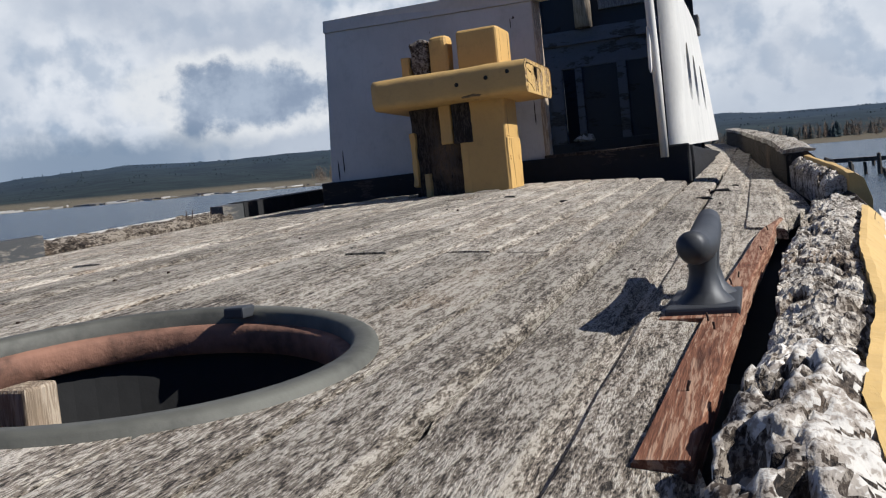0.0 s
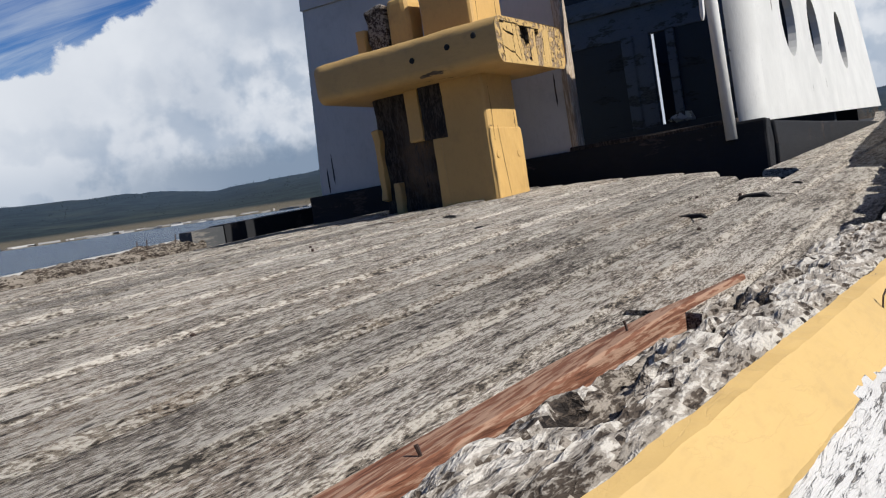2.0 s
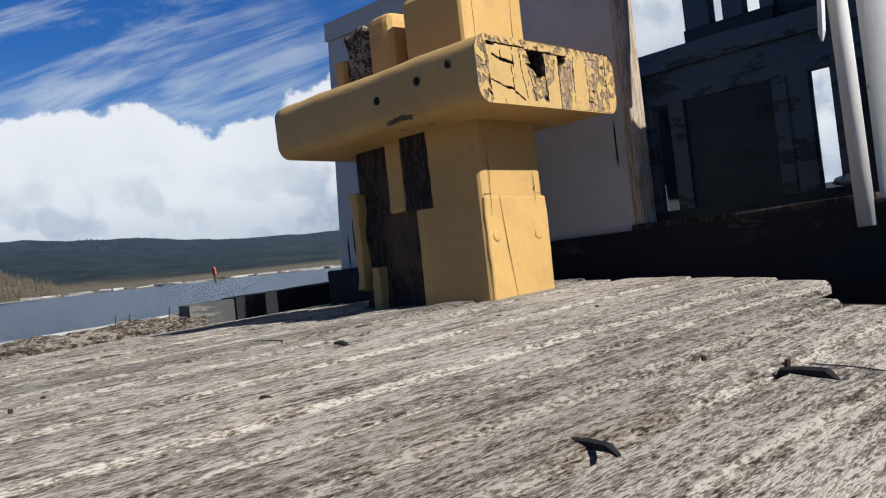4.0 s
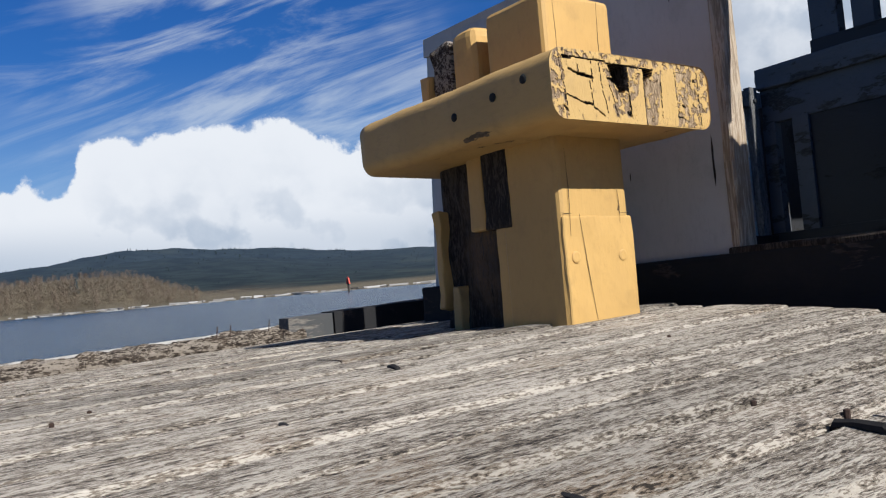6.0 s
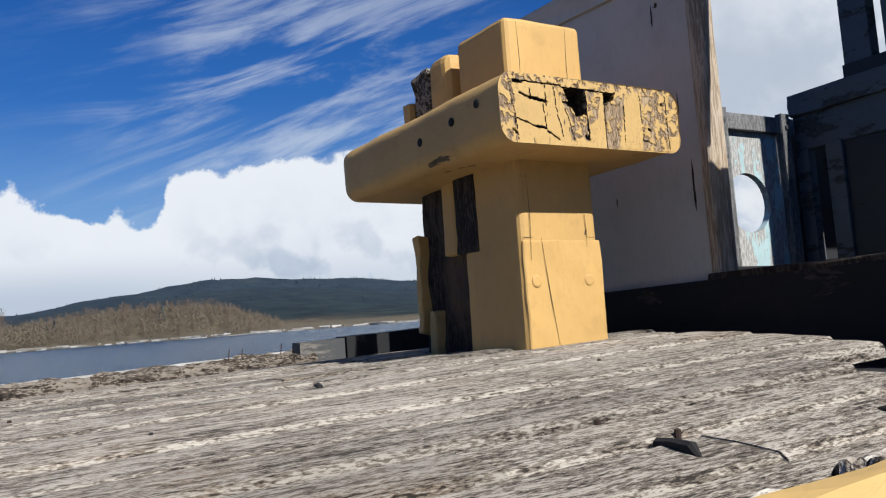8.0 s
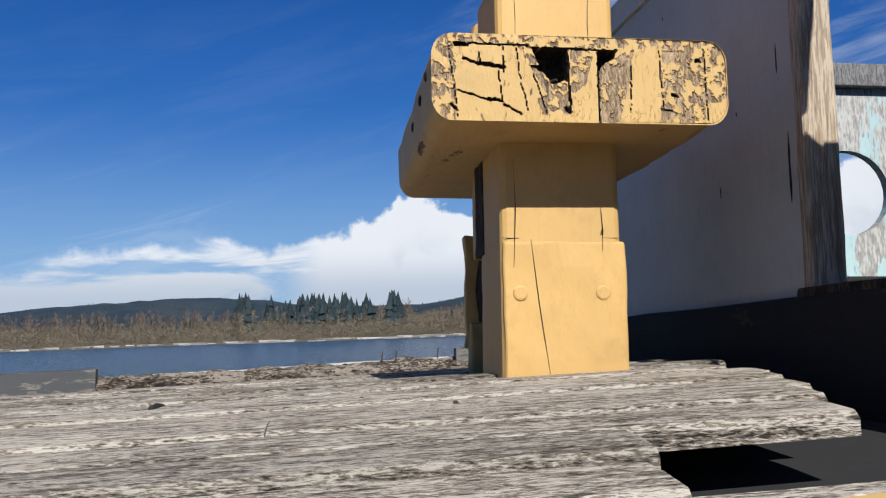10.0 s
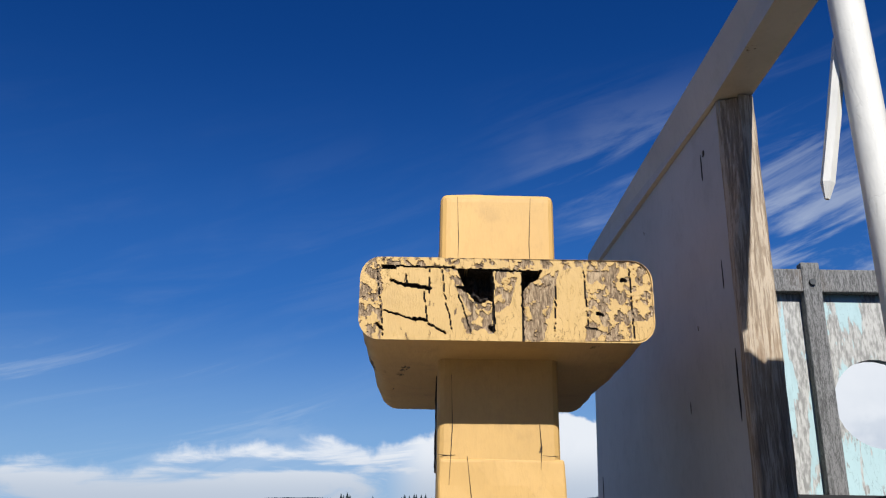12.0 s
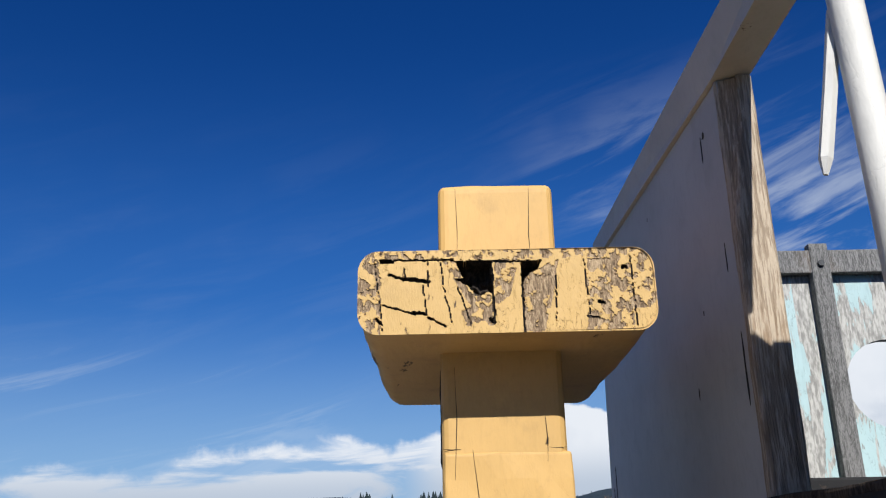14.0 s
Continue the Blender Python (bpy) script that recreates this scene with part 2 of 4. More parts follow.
YELLOWBAR = old_paint("yellow paint on the bar", (0.488, 0.310, 0.112), (0.132, 0.099, 0.066), 0.17, 9.0, "x", dirt=0.45, bump=0.5, hair_line=0.05)
YELLOWEND = old_paint("flaking yellow end grain", (0.541, 0.350, 0.125), (0.172, 0.112, 0.066), 0.16, 30.0, "z", bump=0.5, hair_line=0.8, dirt=0.3)
ENDWOOD = bare_wood("bare brown end grain", (0.07, 0.045, 0.028), (0.29, 0.205, 0.125), (0.46, 0.34, 0.21), "z", crack=0.5, long=4.0, size=0.9)
YELLOWRAIL = old_paint("yellow rail paint", (0.541, 0.356, 0.125), (0.158, 0.132, 0.106), 0.08, 9.0, "y", hair_line=0.08, dirt=0.2)
WHITE = old_paint("white house paint", (0.590, 0.569, 0.518), (0.216, 0.187, 0.151), 0.05, 7.0, "z", hair_line=0.08, dirt=0.14)
# the house white again, greyer: the front's shade put into the colour
PANEL = old_paint("shaded white front paint", (0.50, 0.485, 0.455), (0.20, 0.18, 0.15), 0.05, 7.0, "z", hair_line=0.08, dirt=0.3)
WHITEWORN = old_paint("worn white paint", (0.409, 0.389, 0.356), (0.198, 0.178, 0.152), 0.34, 30.0, "y", bump=0.8, long=9.0)
WHITERAIL = old_paint("flaking white rail paint", (0.607, 0.577, 0.533), (0.370, 0.333, 0.289), 0.30, 60.0, "y", bump=1.0, long=12.0)
BLACK = old_paint("black tar paint", (0.022, 0.022, 0.023), (0.06, 0.05, 0.045), 0.26, 12.0, "x", 0.75, spec=0.12)
ROTBROWN = bare_wood("brown rotten wood", (0.013, 0.010, 0.008), (0.065, 0.050, 0.038), (0.27, 0.235, 0.195), "y", crack=0.95, long=4.0, size=0.5)
FLAKED = bare_wood("white paint crumbling off rot", (0.050, 0.034, 0.024), (0.36, 0.32, 0.275), (0.63, 0.60, 0.55), "y", crack=0.95, long=1.8, bump=0.4, size=0.32, stain=(0.30, 0.21, 0.15))
HULL = old_paint("black hull paint", (0.025, 0.028, 0.032), (0.10, 0.095, 0.09), 0.35, 8.0, "y", 0.5)
AQUA = old_paint("flaked aqua paint", (0.37, 0.50, 0.51), (0.43, 0.42, 0.39), 0.56, 12.0, "z", long=4.0, dirt=0.15)
# paler and bluer than the cabin: sky light on the beams put into colour
BEAM = old_paint("skylit blue grey beams", (0.09, 0.095, 0.105), (0.07, 0.065, 0.06), 0.4, 14.0, "x")
# the unlit cabin's shade put into a near black colour
DARKIN = old_paint("shaded cabin interior", (0.022, 0.023, 0.026), (0.03, 0.028, 0.026), 0.3, 10.0, "x")
GREYPAINT = old_paint("grey rail paint", (0.056, 0.058, 0.059), (0.172, 0.158, 0.139), 0.42, 26.0, "y", long=6.0)
IRON = plain("painted black iron", (0.035, 0.037, 0.04), 0.55, 0.2, 40.0, 0.3, 0.12)
RUST = plain("rusty iron", (0.045, 0.024, 0.016), 0.85, 0.2, 90.0, 0.6, 0.6)
# black that stands for the shade in recesses of the deck
RECESSBLACK = plain("black for deck recesses", (0.014, 0.012, 0.011), 0.9, 0.1, 90.0, 0.5, 0.6)
ZINC = plain("dull grey metal ring", (0.086, 0.084, 0.069), 0.7, 0.2, 30.0, 0.6, 0.4)
RUSTLIP = plain("flaking rusty lip", (0.172, 0.086, 0.056), 0.85, 0.1, 45.0, 0.9, 0.8)
# near black whose colour stands for shade inside wells, gaps and holes
SHADEBLACK = plain("near black for shaded hollows", (0.010, 0.010, 0.010), 0.95)


def deck_z(x, y):
    return 0.059 + 0.045 * y - (0.037 if x > -1.6 else 0.013) * (x + 1.6) ** 2


# ---- building helpers ----
BASE = {}


def thing(name, base, label="", category="", group="", kind="", mesh=None):
    ob = new(name, mesh)
    ob.matrix_basis = BOAT @ Matrix.Translation(base)
    BASE[ob] = Vector(base)
    return tagged(ob, label, category, group, kind)


def part(name, bm, mat, parent, label="", smooth=False):
    """Links a bmesh, given in the boat's own metres, as one mesh under a thing or a part of it."""
    me = bpy.data.meshes.new(name)
    bm.transform(Matrix.Translation(-BASE[parent]))
    bm.to_mesh(me)
    bm.free()
    me.materials.append(mat)
    if smooth:
        me.shade_smooth()
    ob = new(name, me)
    ob.parent = parent
    BASE[ob] = BASE[parent]
    return tagged(ob, label)


def box(bm, x0, x1, y0, y1, z0, z1, bevel=0.0, seg=2, turn=None):
    r = bmesh.ops.create_cube(bm, size=1.0)
    m = Matrix.Translation(((x0 + x1) / 2, (y0 + y1) / 2, (z0 + z1) / 2)) @ Matrix.Diagonal((x1 - x0, y1 - y0, z1 - z0, 1))
    if turn:
        c = Matrix.Translation(((x0 + x1) / 2, (y0 + y1) / 2, (z0 + z1) / 2))
        m = c @ turn @ c.inverted() @ m
    bmesh.ops.transform(bm, matrix=m, verts=r["verts"])
    if bevel:
        edges = list({e for v in r["verts"] for e in v.link_edges})
        bmesh.ops.bevel(bm, geom=edges, offset=bevel, segments=seg, affect="EDGES", profile=0.6)
    return bm


def boxed(*a, **k):
    return box(bmesh.new(), *a, **k)


def tube(bm, pts, radii, seg=12, squash=1.0):
    """A round bar through the points."""
    pts = [Vector(p) for p in pts]
    rings = []
    for i, p in enumerate(pts):
        d = (pts[min(i + 1, len(pts) - 1)] - pts[max(i - 1, 0)]).normalized()
        q = d.to_track_quat("Z", "Y")
        rings.append([bm.verts.new(p + q @ Vector((radii[i] * math.cos(2 * math.pi * k / seg), squash * radii[i] * math.sin(2 * math.pi * k / seg), 0))) for k in range(seg)])
    for a, b in zip(rings, rings[1:]):
        for k in range(seg):
            bm.faces.new((a[k], a[(k + 1) % seg], b[(k + 1) % seg], b[k]))
    bm.faces.new(rings[0][::-1])
    bm.faces.new(rings[-1])
    bmesh.ops.recalc_face_normals(bm, faces=bm.faces)
    return bm


def loft(bm, sections, closed=False, caps=True):
    """Sections: lists of equally many points."""
    rows = [[bm.verts.new(p) for p in s] for s in sections]
    n = len(rows[0])
    for a, b in zip(rows, rows[1:]):
        for k in range(n if closed else n - 1):
            bm.faces.new((a[k], a[(k + 1) % n], b[(k + 1) % n], b[k]))
    if closed and caps:
        bm.faces.new(rows[0][::-1])
        bm.faces.new(rows[-1])
    bmesh.ops.recalc_face_normals(bm, faces=bm.faces)
    return bm


def prism(bm, outline, axis, a, b):
    """A flat outline of (u, v) pairs pushed out along x, y or z from a to b."""
    place = {"x": lambda u, v, w: (w, u, v), "y": lambda u, v, w: (u, w, v), "z": lambda u, v, w: (u, v, w)}[axis]
    return loft(bm, [[place(u, v, w) for u, v in outline] for w in (a, b)], closed=True)


def rough_up(bm, amount, scale=8.0, seed=0.0):
    for v in bm.verts:
        v.co += amount * noise.noise_vector(v.co * scale + Vector((seed, seed * 2, 0)))
    return bm


# ---- land and water ----
WATER = -3.15


def smooth(a, b, x):
    t = min(1.0, max(0.0, (x - a) / (b - a)))
    return t * t * (3 - 2 * t)


RIDGE_AZ = (60, 83, 92, 104, 116, 122, 129, 136, 143, 151, 157, 163, 168, 174, 182, 190, 196, 200, 205, 230)
RIDGE_EL = (1.9, 2.0, 2.1, 1.7, 2.0, 2.0, 2.2, 1.6, 2.2, 2.7, 3.2, 3.3, 2.7, 2.1, 2.15, 2.5, 2.35, 2.0, 1.6, 1.5)


def shore(az):
    return 385 + 45 * noise.noise((az * 0.05, 3.0, 0)) + 14 * noise.noise((az * 0.4, 1.0, 0))


def land_z(x, y):
    r, az = math.hypot(x, y), math.degrees(math.atan2(y, x)) % 360
    lot = smooth(-7, -3.5, x) * smooth(30, 24, y) if y > -200 else 1.0
    z = -4.6 + lot * 2.1
    s = shore(az)
    if 75 < az < 250 or r < 120:
        z += smooth(s - 12, s + 4, r) * 1.9 + smooth(s, s + 60, r) * 1.4
        if 60 < az < 230:
            peak = math.tan(radians(float(np.interp(az, RIDGE_AZ, RIDGE_EL)) - 0.45)) * 1900
            z += 9.5 * smooth(s + 4, s + 80, r) * smooth(s + 240, s + 130, r) * smooth(157.8, 163.0, az) * (1 - 0.65 * smooth(167, 178, az))
            hill = smooth(s + 60, 1900, r) * peak
            hill *= 0.97 + 0.40 * noise.fractal((x / 380, y / 380, 1.0), 0.9, 2.1, 5) * smooth(1900, 1500, r)
            z += hill * (1 if r < 1950 else max(0.0, 1 - (r - 1950) / 1500) * 0.9)
    else:
        z = max(z, -2.5)
    return z


def build_land():
    bm = bmesh.new()
    rads = [0.5, 3, 5, 7, 9, 12, 16, 20, 24, 28, 34, 45, 70, 120, 200, 280, 320, 345, 360, 370, 380, 390, 400, 412, 430, 445, 460, 480, 500, 530, 560, 600, 640, 690, 740, 800, 860, 930, 1000, 1070, 1150, 1225, 1300, 1375, 1450, 1525, 1600, 1675, 1750, 1825, 1900, 2050, 2300, 2700, 3400, 4600]
    n = 540
    rows = []
    for r in rads:
        rows.append([])
        for k in range(n):
            a = 2 * math.pi * k / n
            x, y = r * math.cos(a), r * math.sin(a)
            rows[-1].append(bm.verts.new((x, y, land_z(x, y))))
    for a, b in zip(rows, rows[1:]):
        for k in range(n):
            bm.faces.new((a[k], a[(k + 1) % n], b[(k + 1) % n], b[k]))
    bm.faces.new(rows[0])
    bmesh.ops.recalc_face_normals(bm, faces=bm.faces)
    me = bpy.data.meshes.new("ground")
    bm.to_mesh(me)
    bm.free()
    m, g, b = material("gravel, mud and haze tinted wooded hills")
    p = g.add("ShaderNodeNewGeometry").outputs["Position"]
    x, y, z = g.split(p)
    r = g.m("POWER", g.m("ADD", g.m("MULTIPLY", x, x), g.m("MULTIPLY", y, y)), 0.5)
    stones = g.noise(p, 28.0, 5.0, 0.7)
    gravel = g.mix(g.step(stones, 0.35, 0.65), (0.034, 0.034, 0.032), (0.120, 0.116, 0.109))
    mud = g.mix(g.noise(p, 0.12, 5.0), (0.075, 0.064, 0.045), (0.150, 0.128, 0.090))
    wood = g.noise(p, 0.035, 8.0, 0.7)
    forest = g.mix(g.step(wood, 0.38, 0.62), (0.009, 0.015, 0.017), (0.024, 0.034, 0.033))
    forest = g.mix(g.m("MULTIPLY", g.step(g.noise(p, 0.007, 6.0, 0.6), 0.55, 0.62), 0.30), forest, (0.060, 0.066, 0.046))
    # aerial haze painted into the hill colour, bluer with distance and along y
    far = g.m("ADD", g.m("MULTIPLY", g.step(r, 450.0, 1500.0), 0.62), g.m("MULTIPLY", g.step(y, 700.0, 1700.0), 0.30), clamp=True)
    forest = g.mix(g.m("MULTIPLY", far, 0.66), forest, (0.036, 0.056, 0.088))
    scrub = g.mix(g.step(g.noise(p, 0.09, 8.0, 0.7), 0.4, 0.62), (0.056, 0.044, 0.030), (0.143, 0.116, 0.079))
    inland = g.m("MAXIMUM", g.step(g.m("ADD", r, g.m("MULTIPLY", wood, 160.0)), 640.0, 760.0), g.step(g.m("ADD", y, g.m("MULTIPLY", x, 0.466)), -40.0, 50.0))
    forest = g.mix(inland, scrub, forest)
    col = g.mix(g.step(r, 60.0, 120.0), gravel, mud)
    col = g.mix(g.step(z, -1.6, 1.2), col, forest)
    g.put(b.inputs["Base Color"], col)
    b.inputs["Roughness"].default_value = 0.95
    b.inputs["Specular IOR Level"].default_value = 0.1
    relief(g, b, stones, 0.6, 0.03)
    me.materials.append(m)
    me.shade_smooth()
    tagged(new("ground", me), "dark gravel yard, mud banks and wooded hills", "ground", kind="structure")
    # the river
    bm = bmesh.new()
    bmesh.ops.create_grid(bm, x_segments=1, y_segments=1, size=3000)
    bm.transform(Matrix.Translation((0, 0, WATER)))
    me = bpy.data.meshes.new("water")
    bm.to_mesh(me)
    bm.free()
    m, g, b = material("river water")
    p = g.add("ShaderNodeNewGeometry").outputs["Position"]
    wav = g.noise(g.v("MULTIPLY", p, (1.0, 0.45, 1.0)), 1.6, 6.0, 0.65)
    g.put(b.inputs["Base Color"], (0.032, 0.052, 0.074))
    b.inputs["Roughness"].default_value = 0.22
    b.inputs["IOR"].default_value = 1.33
    relief(g, b, wav, 0.9, 0.6)
    me.materials.append(m)
    tagged(new("water", me), "rippled blue grey river water", "water", kind="structure")


build_land()


def stuff(name, verts, faces, mat, label, category):
    me = bpy.data.meshes.new(name)
    me.from_pydata(verts, [], faces)
    me.update()
    me.materials.append(mat)
    return tagged(new(name, me), label, category, kind="stuff")


def leaf_mat(name, a, b_):
    m, g, b = material(name)
    r = g.add("ShaderNodeNewGeometry").outputs["Random Per Island"]
    g.put(b.inputs["Base Color"], g.mix(r, a, b_))
    b.inputs["Roughness"].default_value = 0.9
    b.inputs["Specular IOR Level"].default_value = 0.1
    return m


def woods():
    rnd = random.Random(5)
    cv, cf, bv, bf, sv, sf = [], [], [], [], [], []

    def conifer(x, y, z, h, wide=0.21, tiers=5, n=7):
        # a spire of drooping tiers with ragged rims
        for k in range(tiers):
            f = k / tiers
            zc, rr = z + h * (0.02 + 0.80 * f), h * wide * (1.05 - f) * rnd.uniform(0.8, 1.2)
            i = len(cv)
            cv.append((x, y, zc + h * 0.26))
            for j in range(n):
                a = 2 * math.pi * (j + rnd.random() * 0.6) / n
                q = rr * rnd.uniform(0.6, 1.25)
                cv.append((x + q * math.cos(a), y + q * math.sin(a), zc - h * 0.05 * rnd.random()))
            for j in range(n):
                cf.append((i, i + 1 + j, i + 1 + (j + 1) % n))

    def bare(x, y, z, h, v, fc, spread=0.16):
        # a leafless alder: a thin stem and many upward twigs
        i = len(v)
        w = h * 0.006
        v.extend([(x - w, y - w, z), (x + w, y + w, z), (x, y, z + h)])
        fc.append((i, i + 1, i + 2))
        for k in range(64):
            a, f = rnd.uniform(0, 6.283), rnd.uniform(0.10, 0.92)
            ln = h * rnd.uniform(0.14, 0.32) * (1.1 - f * 0.5)
            sx, sz = x, z + h * f
            ex, ey, ez = sx + ln * 0.7 * math.cos(a), y + ln * 0.7 * math.sin(a), sz + ln * 0.75
            t = h * rnd.uniform(0.003, 0.009)
            i = len(v)
            v.extend([(sx, y, sz), (ex - t * math.sin(a), ey + t * math.cos(a), ez), (ex + t * math.sin(a), ey - t * math.cos(a), ez - t)])
            fc.append((i, i + 1, i + 2))

    def bush(x, y, z, h):
        for k in range(64):
            a, e = rnd.uniform(0, 6.283), rnd.uniform(0.1, 1.0)
            px, py, pz = x + h * 0.8 * math.cos(a) * rnd.random(), y + h * 0.8 * math.sin(a) * rnd.random(), z + h * e * 0.8
            i, t = len(sv), h * rnd.uniform(0.02, 0.065)
            sv.extend([(px + t * rnd.uniform(-1, 1), py + t * rnd.uniform(-1, 1), pz + t * rnd.uniform(-0.6, 1)) for _ in range(3)])
            sf.append((i, i + 1, i + 2))

    def at(az, r):
        return r * math.cos(radians(az)), r * math.sin(radians(az))

    for k in range(17000):
        az = rnd.uniform(80, 208)
        r = rnd.uniform(700, 1880) if k % 3 else rnd.uniform(1650, 1890)
        x, y = at(az, r)
        grove = noise.noise((az * 0.9, r * 0.004, 0))
        if grove < -0.35:
            continue
        conifer(x, y, land_z(x, y) - 3.0, rnd.uniform(3.6, 5.6) * (1.25 if grove > 0.15 else 0.9) * (0.6 + 0.4 * r / 1900), 0.36, 3, 5)
    for k in range(330):
        az = rnd.choice([rnd.gauss(178.6, 1.5), rnd.gauss(181, 1.6), rnd.uniform(187, 194), rnd.uniform(82, 94), 175.3, 184.6])
        x, y = at(az + rnd.gauss(0, 0.2), shore(az) + rnd.uniform(50, 110))
        conifer(x, y, land_z(x, y) - 1, (rnd.uniform(8, 23) if 170 < az < 187 else rnd.uniform(6, 10)), 0.32)
    for k in range(2600):
        az = rnd.uniform(158.3, 180)
        hump = 1 - ((az - 166.5) / 8.2) ** 2
        x, y = at(az, shore(az) + rnd.uniform(12, 130))
        bush(x, y, land_z(x, y) - 0.5, rnd.uniform(3.0, 5.0) + 2.6 * max(0.0, hump))
        if k % 4 == 0:
            bare(x, y, land_z(x, y) - 1, rnd.uniform(4.0, 6.5) + 3.5 * max(0.0, hump), bv, bf)
    for k in range(1100):
        az = rnd.choice([rnd.uniform(174, 210), rnd.uniform(80, 118)])
        x, y = at(az, shore(az) + rnd.uniform(20, 120))
        bare(x, y, land_z(x, y) - 1, rnd.uniform(7, 14) if az > 150 else rnd.uniform(5, 9), bv, bf)
    for k in range(5200):
        az = rnd.uniform(80, 210) if k % 2 else rnd.uniform(172, 210)
        x, y = at(az, shore(az) + rnd.uniform(8, 70) + (25 if az < 157 else 0))
        bush(x, y, land_z(x, y) - 0.3, rnd.uniform(2, 5.2) if 157 < az < 172 else rnd.uniform(3, 9) if az > 157 else rnd.uniform(0.8, 2.5))
    for az, h in ((165.4, 9), (165.7, 7), (171.5, 7.5), (171.9, 6), (172.2, 5), (176.5, 6)):
        x, y = at(az, shore(az) + 55)
        conifer(x, y, land_z(x, y) - 1, h, 0.34)
    stuff("conifer_woods", cv, cf, leaf_mat("conifer needles", (0.016, 0.026, 0.029), (0.032, 0.045, 0.049)), "dark green conifers on the far hills", "woods")
    stuff("bare_woods", bv, bf, leaf_mat("bare twigs", (0.108, 0.076, 0.054), (0.216, 0.169, 0.126)), "leafless brown alders on the river bank", "woods")
    stuff("brush", sv, sf, leaf_mat("brush leaves", (0.108, 0.090, 0.063), (0.202, 0.169, 0.122)), "olive brown brush along the far shore", "brush")
    # driftwood along the far shore
    dv, df = [], []
    for k in range(420):
        az = rnd.uniform(112, 208)
        x, y = at(az, shore(az) + rnd.uniform(-3, 8))
        z, a, ln, t = land_z(x, y) + 0.2, rnd.uniform(0, 3.14), rnd.uniform(1, 5), rnd.uniform(0.15, 0.5)
        i = len(dv)
        c, s = math.cos(a) * ln, math.sin(a) * ln
        dv.extend([(x - c, y - s, z - t), (x + c, y + s, z - t), (x + c, y + s, z + t), (x - c, y - s, z + t * rnd.uniform(0.4, 1.6))])
        df.append((i, i + 1, i + 2, i + 3))
    stuff("driftwood", dv, df, leaf_mat("driftwood", (0.144, 0.130, 0.108), (0.446, 0.432, 0.403)), "pale drift logs along the far bank", "driftwood")


woods()


def pile(x, y, h, r, lean, mat, name, label, group=""):
    """A worn timber pile standing in the river."""
    bm = bmesh.new()
    tube(bm, [(0, 0, -1.5), (lean * 0.4, 0, h * 0.5), (lean, lean * 0.3, h), (lean, lean * 0.3, h + r * 0.4)], [r, r * 0.95, r * 0.85, r * 0.3], 9)
    me = bpy.data.meshes.new(name)
    bm.to_mesh(me)
    bm.free()
    me.materials.append(mat)
    ob = new(name, me)
    ob.matrix_basis = Matrix.Translation((x, y, WATER))
    return tagged(ob, label, "piling", group)


PILEWOOD = bare_wood("dark pile wood", (0.02, 0.017, 0.014), (0.05, 0.042, 0.035), (0.10, 0.09, 0.08), "z", size=0.1)
rnd = random.Random(8)
for k in range(46):
    az = rnd.uniform(78.5, 86.6)
    r = rnd.uniform(62, 100) if k % 3 else 74 + (86 - az) * 2
    pile(r * math.cos(radians(az)), r * math.sin(radians(az)), rnd.uniform(0.5, 1.7), rnd.uniform(0.12, 0.2), rnd.uniform(-0.15, 0.15), PILEWOOD, "piling", "dark worn timber pile standing in the river", "old pier pilings")
a = radians(203.4)
pile(200 * math.cos(a), 200 * math.sin(a), 3.2, 0.55, 0.2, PILEWOOD, "piling", "grey split timber pile alone in the river")
bm = bmesh.new()
# broken pier stringer on the piles
box(bm, -7, 7, -0.2, 0.2, 1.0, 1.35, 0.03)
me = bpy.data.meshes.new("pier_stringer")
bm.to_mesh(me)
bm.free()
me.materials.append(PILEWOOD)
ob = new("pier_stringer", me)
ob.matrix_basis = pose(80 * math.cos(radians(81.5)), 80 * math.sin(radians(81.5)), WATER, 0, 0.6, -4)
tagged(ob, "long dark beam on top of old pier piles", "pier beam")
# channel beacon
az = radians(149.0)
beacon = tagged(new("channel_beacon"), "red triangular day beacon on a pile in the river", "beacon")
beacon.matrix_basis = Matrix.Translation((330 * math.cos(az), 330 * math.sin(az), WATER))
BASE[beacon] = Vector((0, 0, 0))
part("pile", tube(bmesh.new(), [(0, 0, -1), (0, 0, 2.5), (0, 0, 4.2)], [0.45, 0.40, 0.30], 10), PILEWOOD, beacon)
RED = plain("red beacon paint", (0.55, 0.06, 0.03), 0.6, 0.0, 3.0)
part("board", prism(bmesh.new(), [(-1.1, 2.9), (1.1, 2.9), (0.5, 5.2), (-0.5, 5.2)], "y", -0.25, 0.25), RED, beacon)
part("lamp", tube(bmesh.new(), [(0, 0, 4.2), (0, 0, 5.0), (0, 0, 5.6)], [0.2, 0.2, 0.1], 8), RED, beacon)

# ---- the boat: hull, rails ----
EDGE_Y = (-3.2, -2.2, -1.0, 0.0, 0.6, 0.9, 1.15, 1.35, 2.0, 2.6, 3.2, 4.0, 5.0, 6.5, 10.0, 14.0)
EDGE_X = (-1.50, -0.95, -0.50, -0.17, -0.065, -0.045, -0.012, 0.0, 0.028, 0.088, 0.150, 0.135, 0.07, -0.02, -0.22, -0.60)


def edge(y):
    return float(np.interp(y, EDGE_Y, EDGE_X))


